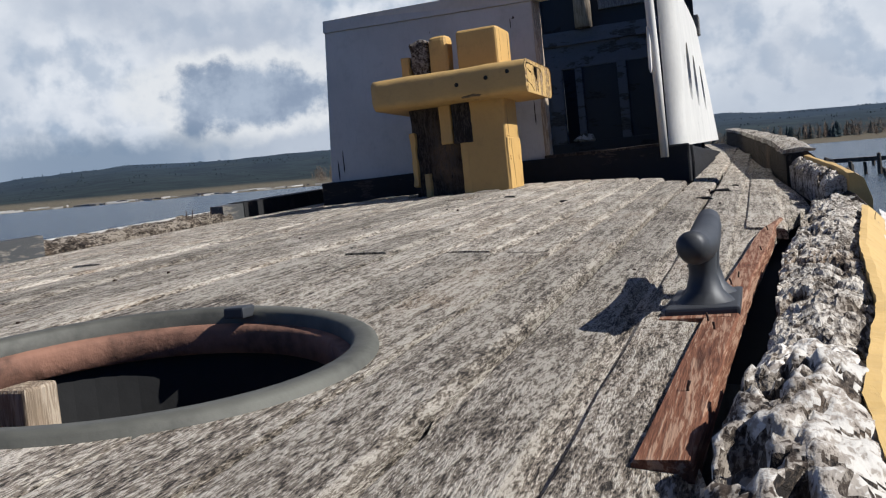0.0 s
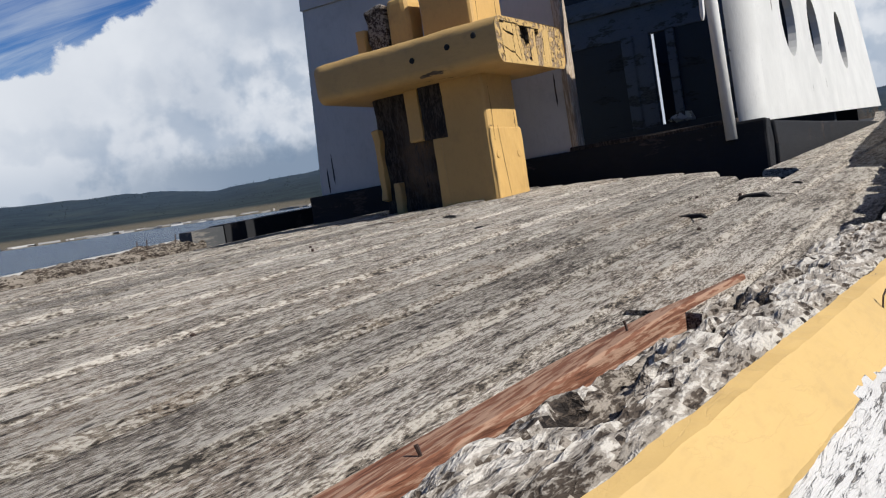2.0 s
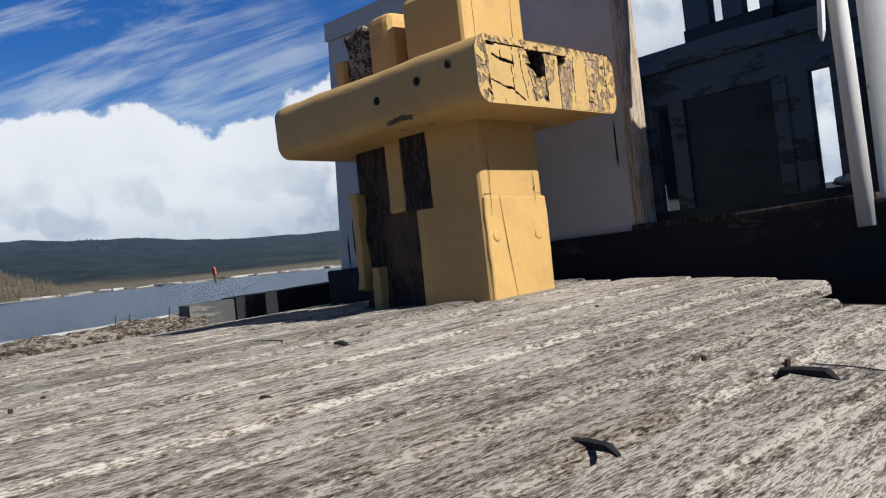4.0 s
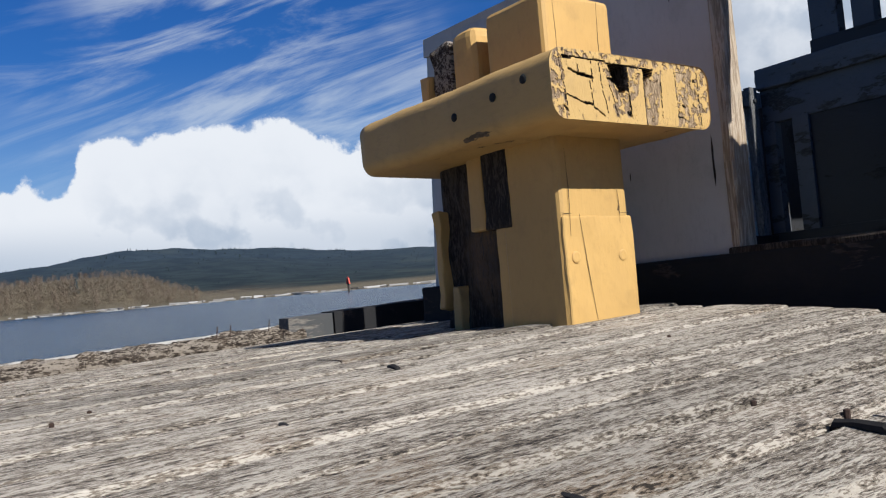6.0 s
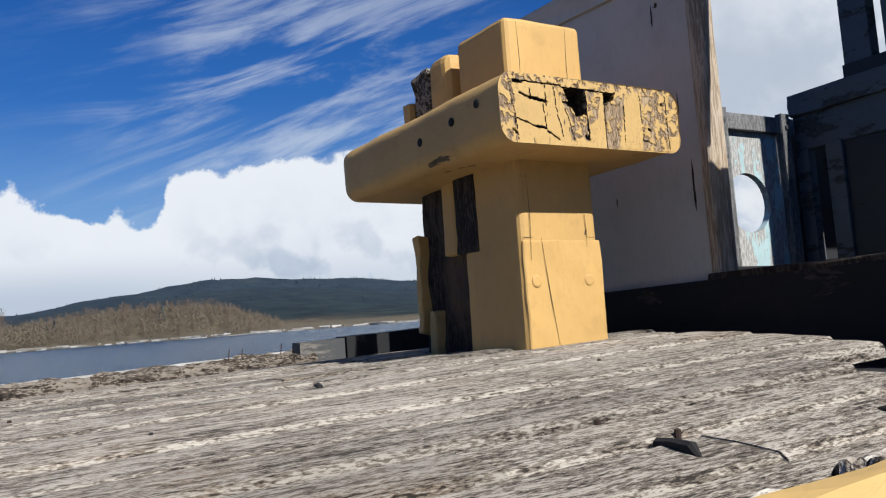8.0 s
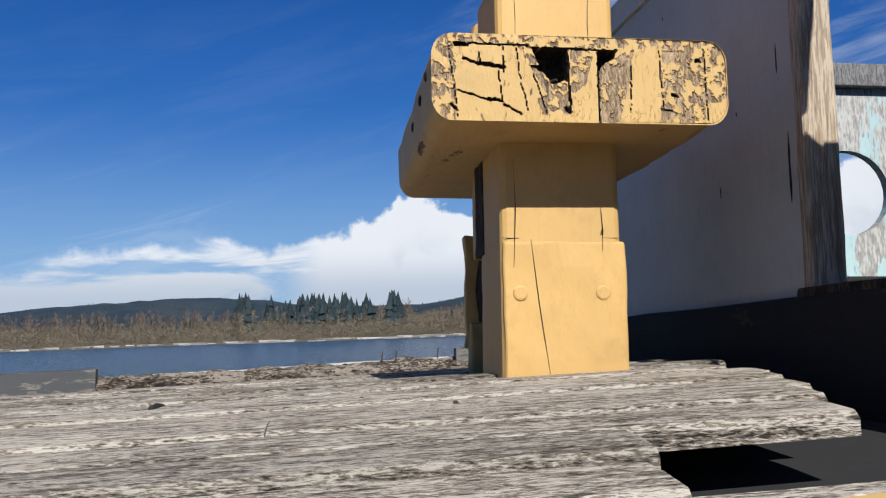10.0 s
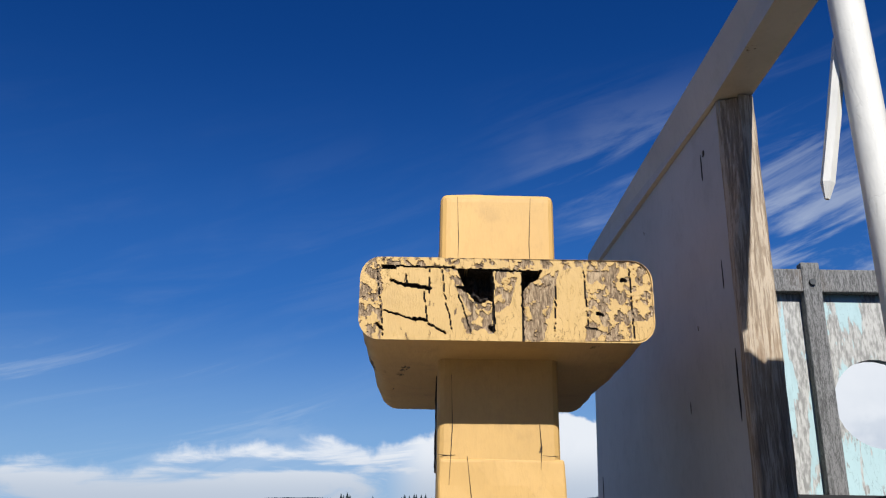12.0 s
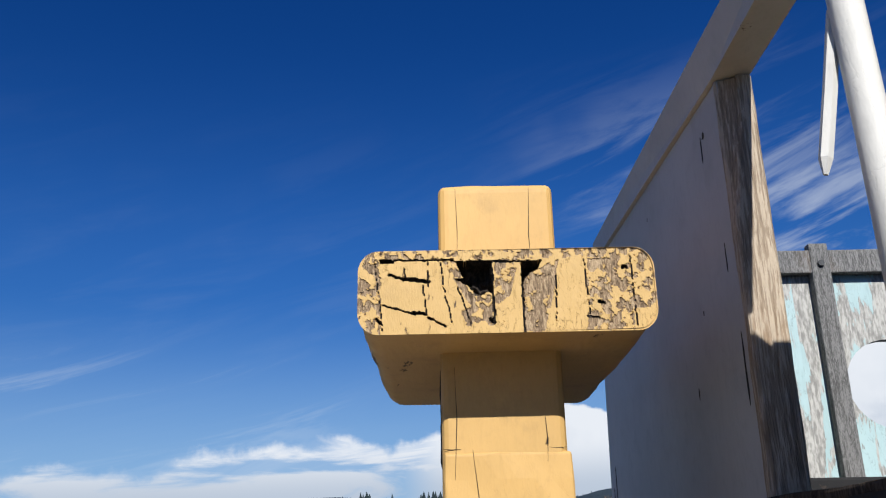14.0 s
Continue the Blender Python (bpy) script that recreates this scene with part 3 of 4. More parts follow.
def strip_x(y):
    """Middle of the red board, and the limit of the deck planks."""
    return float(np.interp(y, (0.8, 1.3, 1.8, 2.2, 2.7, 3.05, 3.4), (-0.105, -0.085, -0.056, -0.026, 0.006, 0.052, 0.12))) if 0.75 < y < 3.4 else edge(y)


def edge_l(y):
    return -3.2 - float(np.interp(y, (-3.2, -2.2, -1.0, 0.0, 0.6, 1.35, 2.0, 3.2, 4.0, 5.0, 6.5, 10.0, 14.0), (-1.50, -0.95, -0.50, -0.22, -0.095, 0.005, 0.02, 0.125, 0.13, 0.07, -0.02, -0.22, -0.60)))


def outer(y):
    """How far the painted strakes stand in from their usual distance off the deck's edge."""
    return float(np.interp(y, (0.6, 0.9, 1.15, 1.35, 2.0, 2.6), (0.0, -0.017, -0.018, 0.0, 0.012, 0.016)))


def swept(profile, ys, side=1, jag=0.0, scale=7.0, seed=0.0, rise=None, shift=None):
    """A strip along the deck's edge; profile: (out, up) pairs measured from the deck's edge, counted outboard."""
    secs = []
    for y in ys:
        e = edge(y)
        x0 = e if side > 0 else edge_l(y)
        z0 = deck_z(x0, y)
        x0 += shift(y) if shift else 0.0
        up = rise(y) if rise else 1.0
        s = []
        for k, (o, u) in enumerate(profile):
            n = noise.noise_vector((o * 9 + seed, y * scale * 0.45, u * 9 + k * 1.7)) + 0.6 * noise.noise_vector((o * 30 + seed, y * scale * 1.6, k * 2.3))
            s.append((x0 + side * (o + jag * n.x), y + jag * n.y, z0 + (u * up if u > 0 else u) + jag * n.z))
        secs.append(s)
    return loft(bmesh.new(), secs, closed=True)


def steps(a, b, d):
    n = max(2, int(round((b - a) / d)) + 1)
    return [a + (b - a) * k / (n - 1) for k in range(n)]


hull = thing("hull", (-1.6, 4, -1), "old wooden boat hull with flaking black paint", "boat hull", kind="structure")
for side in (1, -1):
    bm = bmesh.new()
    loft(bm, [[((edge(y) if side > 0 else edge_l(y)) + side * o, y, (deck_z(edge(y), y) + u if u > -1 else -2.3)) for o, u in ((0.23, -0.16), (0.22, -0.36), (0.0, -0.9), (-0.9, -2.0))] for y in steps(-3.0, 13.5, 0.5)])
    part("planking", bm, HULL, hull)
# one black sheet under the planks, standing for the shade below deck
for y0, y1 in ((-3.0, 0.62), (1.44, 13.5)):
    bm = bmesh.new()
    loft(bm, [[(x, y, deck_z(x, y) - 0.10) for x in [edge_l(y) - 0.2 + (edge(y) - edge_l(y) + 0.4) * k / 12 for k in range(13)]] for y in steps(y0, y1, 0.45)])
    part("deck_beam", bm, SHADEBLACK, hull)
deck = thing("deck", (-1.6, 2, 0.1), "weathered grey plank deck with raised bleached grain", "deck", kind="structure")
rnd = random.Random(11)
RING = (-0.87, 1.03)


def plank(x0, x1, y0, y1):
    """One deck plank, its edges worn and nicked."""
    bm = bmesh.new()
    n = max(2, int((y1 - y0) / 0.16))
    secs = []
    lift = rnd.uniform(-0.004, 0.006)
    for k in range(n + 1):
        y = y0 + (y1 - y0) * k / n
        gap = 0.0035 + 0.002 * smooth(-0.9, -0.3, x0)
        a, b = x0 + gap + 0.005 * rnd.random(), x1 - gap - 0.005 * rnd.random()
        drop = 0.004 * rnd.random()
        c = (a + b) / 2
        t = lambda x, d: (x, y, deck_z(x, y) + lift - d)
        secs.append([t(a, 0.031), t(a, 0.007 + drop), t(a + 0.010, 0.0), t(c, -0.0015), t(b - 0.010, 0.0), t(b, 0.007 + 0.005 * rnd.random()), t(b, 0.031)])
    return loft(bm, secs, closed=True)


W = 0.142
xs = [-3.34 + W * k for k in range(25)]
for i, x in enumerate(xs):
    xm = x + W / 2
    ys = steps(-3.0, 13.0, 0.05)
    inside = [y for y in ys if edge_l(y) - 0.02 < xm < strip_x(y) - 0.01]
    if not inside:
        continue
    lo, hi = min(inside), max(inside)
    resume = None
    if -2.68 < xm < -0.28:
        resume = hi if i == 21 else None
        hi = {21: 4.69, 20: 4.715, 19: 5.03, 18: 5.07, 17: 5.13, 16: 5.16, 15: 5.21, 14: 5.19}.get(i, rnd.uniform(5.1, 5.3))
    y = lo
    cuts = []
    while y < hi:
        ln = rnd.uniform(3.4, 6.5)
        e = min(hi, y + ln)
        if hi - e < 0.5:
            e = hi
        cuts.append((y, e))
        y = e + 0.002
    if resume:
        cuts.append((5.02, resume))
    for a, b in cuts:
        # planks stop at the round opening
        if abs(xm - RING[0]) - W / 2 > 0.335 or b < RING[1] - 0.34 or a > RING[1] + 0.34:
            part("plank", plank(x, x + W, a, b), DECK, deck)
            continue
        for s in (-1, 1):
            far = max(a, RING[1] - 1.1) if s < 0 else min(b, RING[1] + 1.1)
            if (far - RING[1]) * s < 0.1:
                continue
            pts = [(x + 0.004 + (W - 0.008) * k / 6, RING[1] + s * math.sqrt(max(0.0, 0.335 ** 2 - (x + W * k / 6 - RING[0]) ** 2))) for k in range(7)]
            bm = bmesh.new()
            top = [bm.verts.new((u, v, deck_z(u, v))) for u, v in pts]
            end = [bm.verts.new((u, far, deck_z(u, far))) for u, v in pts]
            for k in range(6):
                bm.faces.new((top[k], top[k + 1], end[k + 1], end[k]))
            r = bmesh.ops.extrude_face_region(bm, geom=bm.faces[:])
            bmesh.ops.translate(bm, vec=(0, 0, -0.04), verts=[v for v in r["geom"] if isinstance(v, bmesh.types.BMVert)])
            bmesh.ops.recalc_face_normals(bm, faces=bm.faces)
            part("plank", bm, DECK, deck)
            if s < 0 and far - a > 0.05:
                part("plank", plank(x, x + W, a, far), DECK, deck)
            if s > 0 and b - far > 0.05:
                part("plank", plank(x, x + W, far, b), DECK, deck)

# margin board under the plank ends
part("margin", loft(bmesh.new(), [[(strip_x(y) + o, y, deck_z(strip_x(y) + o, y) - d) for o, d in ((-0.26, 0.05), (-0.26, 0.010), (-0.12, 0.010), (0.012, 0.010), (0.012, 0.05))] for y in steps(0.3, 12.5, 0.2)], closed=True), DECK, deck)

# red board along the deck's edge
board = thing("edge_board", (-0.05, 1.9, 0.05), "long red stained board with rusty nails at the deck edge", "board")
secs = []
for y in steps(0.80, 2.98, 0.09):
    e = strip_x(y)
    z = deck_z(e, y) + 0.005 - 0.004 * smooth(2.4, 2.98, y)
    w = (0.027 - 0.004 * smooth(1.4, 2.0, y) + 0.003 * noise.noise((0, y * 9, 0))) * (1 - 0.7 * smooth(2.4, 2.98, y))
    secs.append([(e - w, y, z - 0.03), (e - w, y, z), (e - w + 0.003, y, z + 0.004), (e + w - 0.003, y, z + 0.004), (e + w, y, z), (e + w, y, z - 0.03)])
part("plank", loft(bmesh.new(), secs, closed=True), REDWOOD, board)


def nail(x, y, z, h=0.03, lean=(0.2, 0.1), flat=None, name="nail", parent=None, r=0.003):
    bm = bmesh.new()
    if flat:
        dx, dy = flat
        tube(bm, [(x, y, z - 0.01), (x, y, z + 0.004), (x + dx * 0.3, y + dy * 0.3, z + 0.007), (x + dx, y + dy, z + 0.004), (x + dx * 1.06, y + dy * 1.06, z - 0.008)], [0.004] * 5, 6)
    else:
        tube(bm, [(x, y, z - 0.02), (x + lean[0] * h * 0.5, y + lean[1] * h * 0.5, z + h * 0.5), (x + lean[0] * h, y + lean[1] * h, z + h)], [r, r * 0.85, r], 6)
    if parent:
        return part("nail", bm, RUST, parent)
    ob = thing(name, (x, y, z), "bent rusty iron nail in the deck planks", "nail", group="deck nails")
    return part("shank", bm, RUST, ob)


for y in (1.02, 1.34, 1.40, 1.72, 1.80, 2.18, 2.6):
    e = strip_x(y) + rnd.uniform(-0.015, 0.015)
    nail(e, y, deck_z(e, y) + 0.006, 0.014, (rnd.uniform(-0.4, 0.4), rnd.uniform(-0.3, 0.3)), parent=board, r=0.002)


def spike(x, y, dx, dy, h):
    """A flattened bent bar in the planks, black to stand for a shaded recess."""
    z = deck_z(x, y) - 0.45 * h
    bm = bmesh.new()
    tube(bm, [(x - dx * 0.1, y - dy * 0.1, z - h * 0.9), (x, y, z + h * 0.05), (x + dx * 0.45, y + dy * 0.45, z + h * 0.25), (x + dx * 0.9, y + dy * 0.9, z + h * 0.1), (x + dx * 1.1, y + dy * 1.1, z - h * 0.8)], [h * 0.5, h * 0.7, h * 0.75, h * 0.7, h * 0.4], 7, 1.0)
    rough_up(bm, 0.002, 60.0)
    ob = thing("deck_spike", (x, y, z), "black bar standing for a shaded recess in the planks", "spike", group="deck spikes")
    part("shank", bm, RECESSBLACK, ob)


for x, y, dx, dy, h in ((-0.455, 2.855, 0.055, -0.012, 0.005), (-1.15, 4.075, 0.05, -0.012, 0.009), (-0.80, 3.66, 0.045, -0.01, 0.006), (-0.215, 4.10, 0.075, -0.02, 0.0105), (-0.26, 3.69, 0.062, -0.018, 0.0075), (-1.02, 4.43, 0.02, 0.004, 0.006), (-0.14, 4.42, 0.03, -0.01, 0.008)):
    spike(x, y, dx, dy, h)
# small dark nail heads scattered over the planks
rnd = random.Random(21)
for k in range(34):
    x, y = rnd.uniform(-2.6, -0.15), rnd.uniform(0.3, 4.6)
    if math.hypot(x - RING[0], y - RING[1]) < 0.42:
        continue
    bm = tube(bmesh.new(), [(x, y, deck_z(x, y) - 0.01), (x, y, deck_z(x, y) + 0.003), (x, y, deck_z(x, y) + 0.0045)], [0.004, 0.0045, 0.002], 7)
    part("nail_head", bm, RUST, deck, "dark rusted nail head")

# starboard rail: rotten top, yellow band, white band, black guard
rail = thing("rail", (0.15, 2.2, 0.05), "rotten wooden rail with flaking white and yellow paint", "rail", kind="structure")
Y0, Y1 = -1.2, 3.30
def rotten_cap(y0, y1, wide, crown, seed, pit=0.020, inner=0.0):
    """A cap rail gone soft: blocky lumps along the grain, split and pitted down into the timber."""
    n = 30
    secs, soft = [], []
    for y in steps(y0, y1, 0.0075):
        e = edge(y)
        z0 = deck_z(e, y)
        row = [(e + inner, y, z0 - 0.05)]
        for k in range(n + 1):
            f = k / n
            o = inner + (wide + outer(y) - inner) * f
            p = Vector((o * 26 + seed, y * 9.0, seed))
            near, _ = noise.voronoi(p)
            near2, _ = noise.voronoi(Vector((o * 70 - seed, y * 24.0, 3.0)))
            lump = min(1.0, (near[1] - near[0]) * 3.0)
            crumb = min(1.0, (near2[1] - near2[0]) * 2.5)
            pits = smooth(0.10, 0.42, noise.fractal((o * 13 + seed, y * 6.0, 7.0 + seed), 0.9, 2.0, 4))
            h = crown * (math.sin(math.pi * min(1.0, 0.12 + f * 0.85)) ** 0.45) + 0.008 * noise.noise((o * 20, y * 7, seed)) - 0.007 * (1 - lump) - 0.004 * (1 - crumb) - pit * pits
            j = 0.006 * noise.noise((o * 40, y * 33, seed + 2))
            soft.append(pits > 0.45 or lump < 0.10)
            row.append((e + o + j, y + 0.004 * noise.noise((o * 50, y * 40, seed)), z0 + h))
        row.append((e + wide + outer(y), y, z0 - 0.05))
        soft.extend((False, False))
        secs.append(row)
    bm = loft(bmesh.new(), secs, closed=True)
    for f, rotten in zip(bm.faces, soft):
        f.material_index = int(rotten)
    return bm


part("rotten_cap", rotten_cap(1.12, Y1, 0.145, 0.052, 1.0), ROT, rail, "crumbling bleached grey timber").data.materials.append(ROTBROWN)
part("rotten_cap", rotten_cap(Y0, 0.99, 0.155, 0.070, 7.0, 0.022), FLAKED, rail, "white paint flaking off soft rot", True).data.materials.append(ROTBROWN)
part("rotten_cap", rotten_cap(0.98, 1.125, 0.145, 0.052, 5.0, 0.026), FLAKED, rail, "white paint flaking off soft rot").data.materials.append(ROTBROWN)
bm = swept(((0.135, -0.05), (0.135, 0.044), (0.150, 0.040), (0.170, 0.018), (0.190, -0.006), (0.192, -0.07)), steps(0.30, 2.88, 0.014), 1, 0.0028, 26.0, 2.0, None, outer)
part("yellow_band", bm, YELLOWRAIL, rail, "yellow painted plank edge")
bm = swept(((0.184, -0.10), (0.184, -0.006), (0.198, -0.018), (0.216, -0.040), (0.232, -0.066), (0.23, -0.14)), steps(Y0, 3.22, 0.02), 1, 0.006, 16.0, 4.0, None, outer)
part("white_band", bm, WHITERAIL, rail, "flaking white painted strake")
for a, b in ((Y0, 2.42), (2.45, 9.0)):
    bm = swept(((0.215, -0.18), (0.225, -0.090), (0.245, -0.080), (0.272, -0.10), (0.282, -0.14), (0.262, -0.20)), steps(a, b, 0.05), 1, 0.007, 12.0, 6.0, None, outer)
    part("guard", bm, HULL, rail, "black rubbing strake", True)
# broken stretch and the taller bulwark aft
part("rotten_cap", rotten_cap(3.46, 4.93, 0.145, 0.104, 9.0, 0.03, 0.06), ROT, rail, "crumbling bleached grey timber").data.materials.append(ROTBROWN)
bm = swept(((0.06, -0.05), (0.06, 0.02), (0.08, 0.04), (0.11, 0.03), (0.14, 0.045), (0.17, 0.0), (0.17, -0.05)), steps(3.20, 3.50, 0.014), 1, 0.016, 24.0, 5.0)
part("rotten_core", bm, ROTDARK, rail, "blackened broken timber")
bm = swept(((0.135, -0.06), (0.135, 0.108), (0.155, 0.108), (0.185, 0.085), (0.205, 0.01), (0.205, -0.06)), steps(3.40, 6.5, 0.04), 1, 0.004, 9.0, 5.0)
part("yellow_band", bm, YELLOWRAIL, rail, "yellow painted plank edge")
bm = swept(((0.19, -0.10), (0.19, 0.0), (0.205, -0.02), (0.232, -0.066), (0.23, -0.14)), steps(3.50, 9.0, 0.08), 1, 0.006, 12.0, 8.0)
part("white_band", bm, WHITERAIL, rail, "flaking white painted strake")
bm = swept(((0.05, -0.05), (0.05, 0.13), (0.08, 0.15), (0.15, 0.15), (0.19, 0.12), (0.19, -0.06)), steps(4.96, 12.5, 0.06), 1, 0.008, 8.0, 9.0, lambda y: 0.85 + 0.15 * smooth(4.9, 6.0, y))
part("bulwark", bm, ROTDARK, rail, "dark weathered bulwark plank")
bm = swept(((0.03, 0.150), (0.04, 0.175), (0.12, 0.180), (0.19, 0.165), (0.19, 0.145)), steps(4.96, 12.5, 0.03), 1, 0.012, 12.0, 1.0, lambda y: 0.85 + 0.15 * smooth(4.9, 6.0, y))
part("cap", bm, ROT, rail, "splintered grey cap")
for y in (1.40, 2.62):
    e = edge(y) + 0.165 + outer(y)
    nail(e, y, deck_z(edge(y), y) + 0.028, 0.012, (0.5, 0.9), parent=rail, r=0.0012)

# port rail
prail = thing("port_rail", (-3.3, 4, 0.2), "low rotten wooden rail with broken grey and black planks", "rail", kind="structure")
part("outer_plank", swept(((0.235, -0.10), (0.235, 0.060), (0.24, 0.068), (0.26, 0.066), (0.268, 0.058), (0.268, -0.10)), steps(-1.0, 9.0, 0.06), -1, 0.007, 9.0, 1.0), WHITEWORN, prail, "worn white outer plank")
part("rotten_core", swept(((0.0, -0.05), (0.0, 0.03), (0.02, 0.055), (0.04, 0.06), (0.07, 0.045), (0.10, 0.065), (0.13, 0.06), (0.16, 0.068), (0.19, 0.05), (0.20, -0.05)), steps(-1.0, 5.0, 0.02), -1, 0.022, 22.0, 2.0), ROTBROWN, prail, "crumbling brown timber")
part("inner_plank", swept(((-0.01, -0.05), (-0.01, 0.105), (0.03, 0.11), (0.035, -0.05)), steps(-1.0, 3.42, 0.1), -1, 0.003, 9.0, 3.0), GREYPAINT, prail, "grey painted plank")
part("inner_plank", swept(((0.0, -0.05), (0.0, 0.10), (0.10, 0.105), (0.10, -0.05)), steps(4.92, 5.14, 0.1), -1, 0.003, 9.0, 4.0), GREYPAINT, prail, "grey painted plank")
part("inner_plank", swept(((0.0, -0.05), (0.0, 0.105), (0.12, 0.11), (0.12, -0.05)), steps(5.15, 6.3, 0.1), -1, 0.003, 9.0, 5.0), BLACK, prail, "black painted plank")
part("inner_plank", swept(((0.0, -0.05), (0.0, 0.105), (0.12, 0.11), (0.12, -0.05)), steps(6.32, 9.0, 0.1), -1, 0.003, 9.0, 6.0), BLACK, prail, "black painted plank")
for y in (4.60, 4.66, 4.84):
    e = edge_l(y) - 0.04
    nail(e, y, deck_z(e, y) + 0.04, 0.07, (0.05, 0.1), parent=prail)

# ---- round deck opening ----
hatch = thing("deck_hatch_ring", (RING[0], RING[1], deck_z(*RING)), "open round deck hatch with a dull metal rim", "hatch")


def turned(profile, seg=56, c=RING):
    secs = []
    for k in range(seg + 1):
        a = 2 * math.pi * k / seg
        secs.append([(c[0] + r * math.cos(a), c[1] + r * math.sin(a), deck_z(c[0] + r * math.cos(a), c[1] + r * math.sin(a)) + u) for r, u in profile])
    bm = loft(bmesh.new(), secs)
    bmesh.ops.remove_doubles(bm, verts=bm.verts, dist=1e-5)
    bmesh.ops.recalc_face_normals(bm, faces=bm.faces)
    return bm


part("rim", turned(((0.318, -0.02), (0.318, 0.007), (0.324, 0.013), (0.346, 0.014), (0.356, 0.009), (0.360, -0.02))), ZINC, hatch, smooth=True)
part("inner_lip", turned(((0.320, -0.012), (0.302, -0.014), (0.298, -0.022), (0.300, -0.06), (0.316, -0.065))), RUSTLIP, hatch, "rusty flaking inner lip", True)
# the well's shade is put into its near black lining
part("well", turned(((0.319, -0.01), (0.319, -1.0), (0.01, -1.0))), SHADEBLACK, hatch)
part("latch", boxed(RING[0] - 0.03, RING[0] + 0.01, RING[1] + 0.285, RING[1] + 0.325, deck_z(*RING) + 0.015, deck_z(*RING) + 0.035, 0.004), IRON, hatch)
block = thing("wood_block", (-1.125, 1.085, -0.1), "short tan timber prop inside the deck opening", "wood block")
part("timber", boxed(-1.155, -1.095, 1.05, 1.12, -0.45, 0.046, 0.006), BARE, block)

# ---- cleat ----
cleat = thing("mooring_cleat", (-0.10, 1.57, deck_z(-0.1, 1.57)), "black painted iron mooring cleat with two horns", "cleat")
cz = deck_z(-0.1, 1.57)
part("bar", tube(bmesh.new(), [(-0.105, y, cz + h) for y, h in ((1.325, 0.122), (1.335, 0.121), (1.40, 0.112), (1.50, 0.106), (1.57, 0.105), (1.64, 0.108), (1.74, 0.120), (1.80, 0.131), (1.81, 0.133))], [0.014, 0.022, 0.026, 0.028, 0.029, 0.028, 0.026, 0.022, 0.013], 18), IRON, cleat, smooth=True)
for y in (1.525, 1.630):
    bm = bmesh.new()
    loft(bm, [[(-0.105 + w * math.cos(a), y + d * math.sin(a), cz + h) for a in [2 * math.pi * k / 16 for k in range(16)]] for h, w, d in ((0.003, 0.055, 0.060), (0.012, 0.048, 0.046), (0.03, 0.030, 0.030), (0.06, 0.022, 0.024), (0.085, 0.024, 0.032), (0.104, 0.026, 0.046))], closed=True)
    part("leg", bm, IRON, cleat, smooth=True)
part("foot", boxed(-0.165, -0.048, 1.45, 1.69, cz - 0.004, cz + 0.012, 0.005), IRON, cleat)
pad = thing("cleat_pad", (-0.11, 1.57, cz), "thin red wooden pad under the iron cleat", "pad")
part("board", boxed(-0.172, -0.062, 1.425, 1.71, cz - 0.012, cz + 0.001, 0.002), REDWOOD, pad)

# ---- mooring bitt ----
BZ = 0.262
bitt = thing("mooring_bitt", (-1.55, 4.87, BZ), "yellow painted timber mooring bitt with a rotten crossbar end", "bitt")


def worn(bm, n=3, amount=0.002):
    bmesh.ops.subdivide_edges(bm, edges=[e for e in bm.edges if e.calc_length() > 0.06], cuts=n, use_grid_fill=True)
    return rough_up(bm, amount, 16.0)


part("post", worn(boxed(-1.535, -1.294, 4.735, 5.000, 0.20, 1.166, 0.024, 4)), YELLOW, bitt)
part("cheek", worn(boxed(-1.568, -1.2915, 4.7395, 5.008, 0.20, 0.556, 0.008, 3), 6, 0.0035), YELLOW, bitt)
# slab proud of the post; its dark colour stands for a recess's shade
part("rot_pocket", rough_up(worn(boxed(-1.60, -1.488, 4.7315, 4.79, 0.55, 0.80, 0.006, 2), 5), 0.004, 30.0, 1.0), ROTDARK, bitt, "raised dark rotten slab standing for the shaded pocket")
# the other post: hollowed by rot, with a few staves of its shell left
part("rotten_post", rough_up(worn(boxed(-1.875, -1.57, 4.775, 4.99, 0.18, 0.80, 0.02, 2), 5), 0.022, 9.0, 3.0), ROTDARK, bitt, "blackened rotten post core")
part("stave", worn(boxed(-1.680, -1.606, 4.737, 4.80, 0.555, 0.80, 0.012, 2), 3, 0.004), YELLOW, bitt)
part("stave", worn(boxed(-1.700, -1.590, 4.735, 4.85, 0.79, 1.160, 0.030, 3), 4, 0.006), YELLOW, bitt)
part("stave", rough_up(worn(boxed(-1.815, -1.712, 4.745, 4.86, 0.79, 1.150, 0.014, 2), 5, 0.010), 0.012, 16.0, 2.0), ROTBROWN, bitt, "bare splintered stave")
part("stave", worn(boxed(-1.875, -1.822, 4.735, 4.80, 0.79, 1.065, 0.010, 2), 4, 0.009), YELLOW, bitt)
part("stave", worn(boxed(-1.868, -1.838, 4.742, 4.79, 0.33, 0.64, 0.006, 2), 6, 0.011), YELLOW, bitt)
part("stave", worn(boxed(-1.80, -1.77, 4.745, 4.79, 0.20, 0.40, 0.006, 2), 6, 0.011), YELLOWBAR, bitt)
# crossbar
outline = []
for cy, cz_, a0 in ((5.13, 0.900, 0), (4.615, 0.900, 90), (4.615, 0.812, 180), (5.13, 0.812, 270)):
    for k in range(6):
        a = radians(a0 + 90 * k / 5)
        outline.append((cy + 0.042 * math.cos(a), cz_ + 0.042 * math.sin(a)))
bm = bmesh.new()
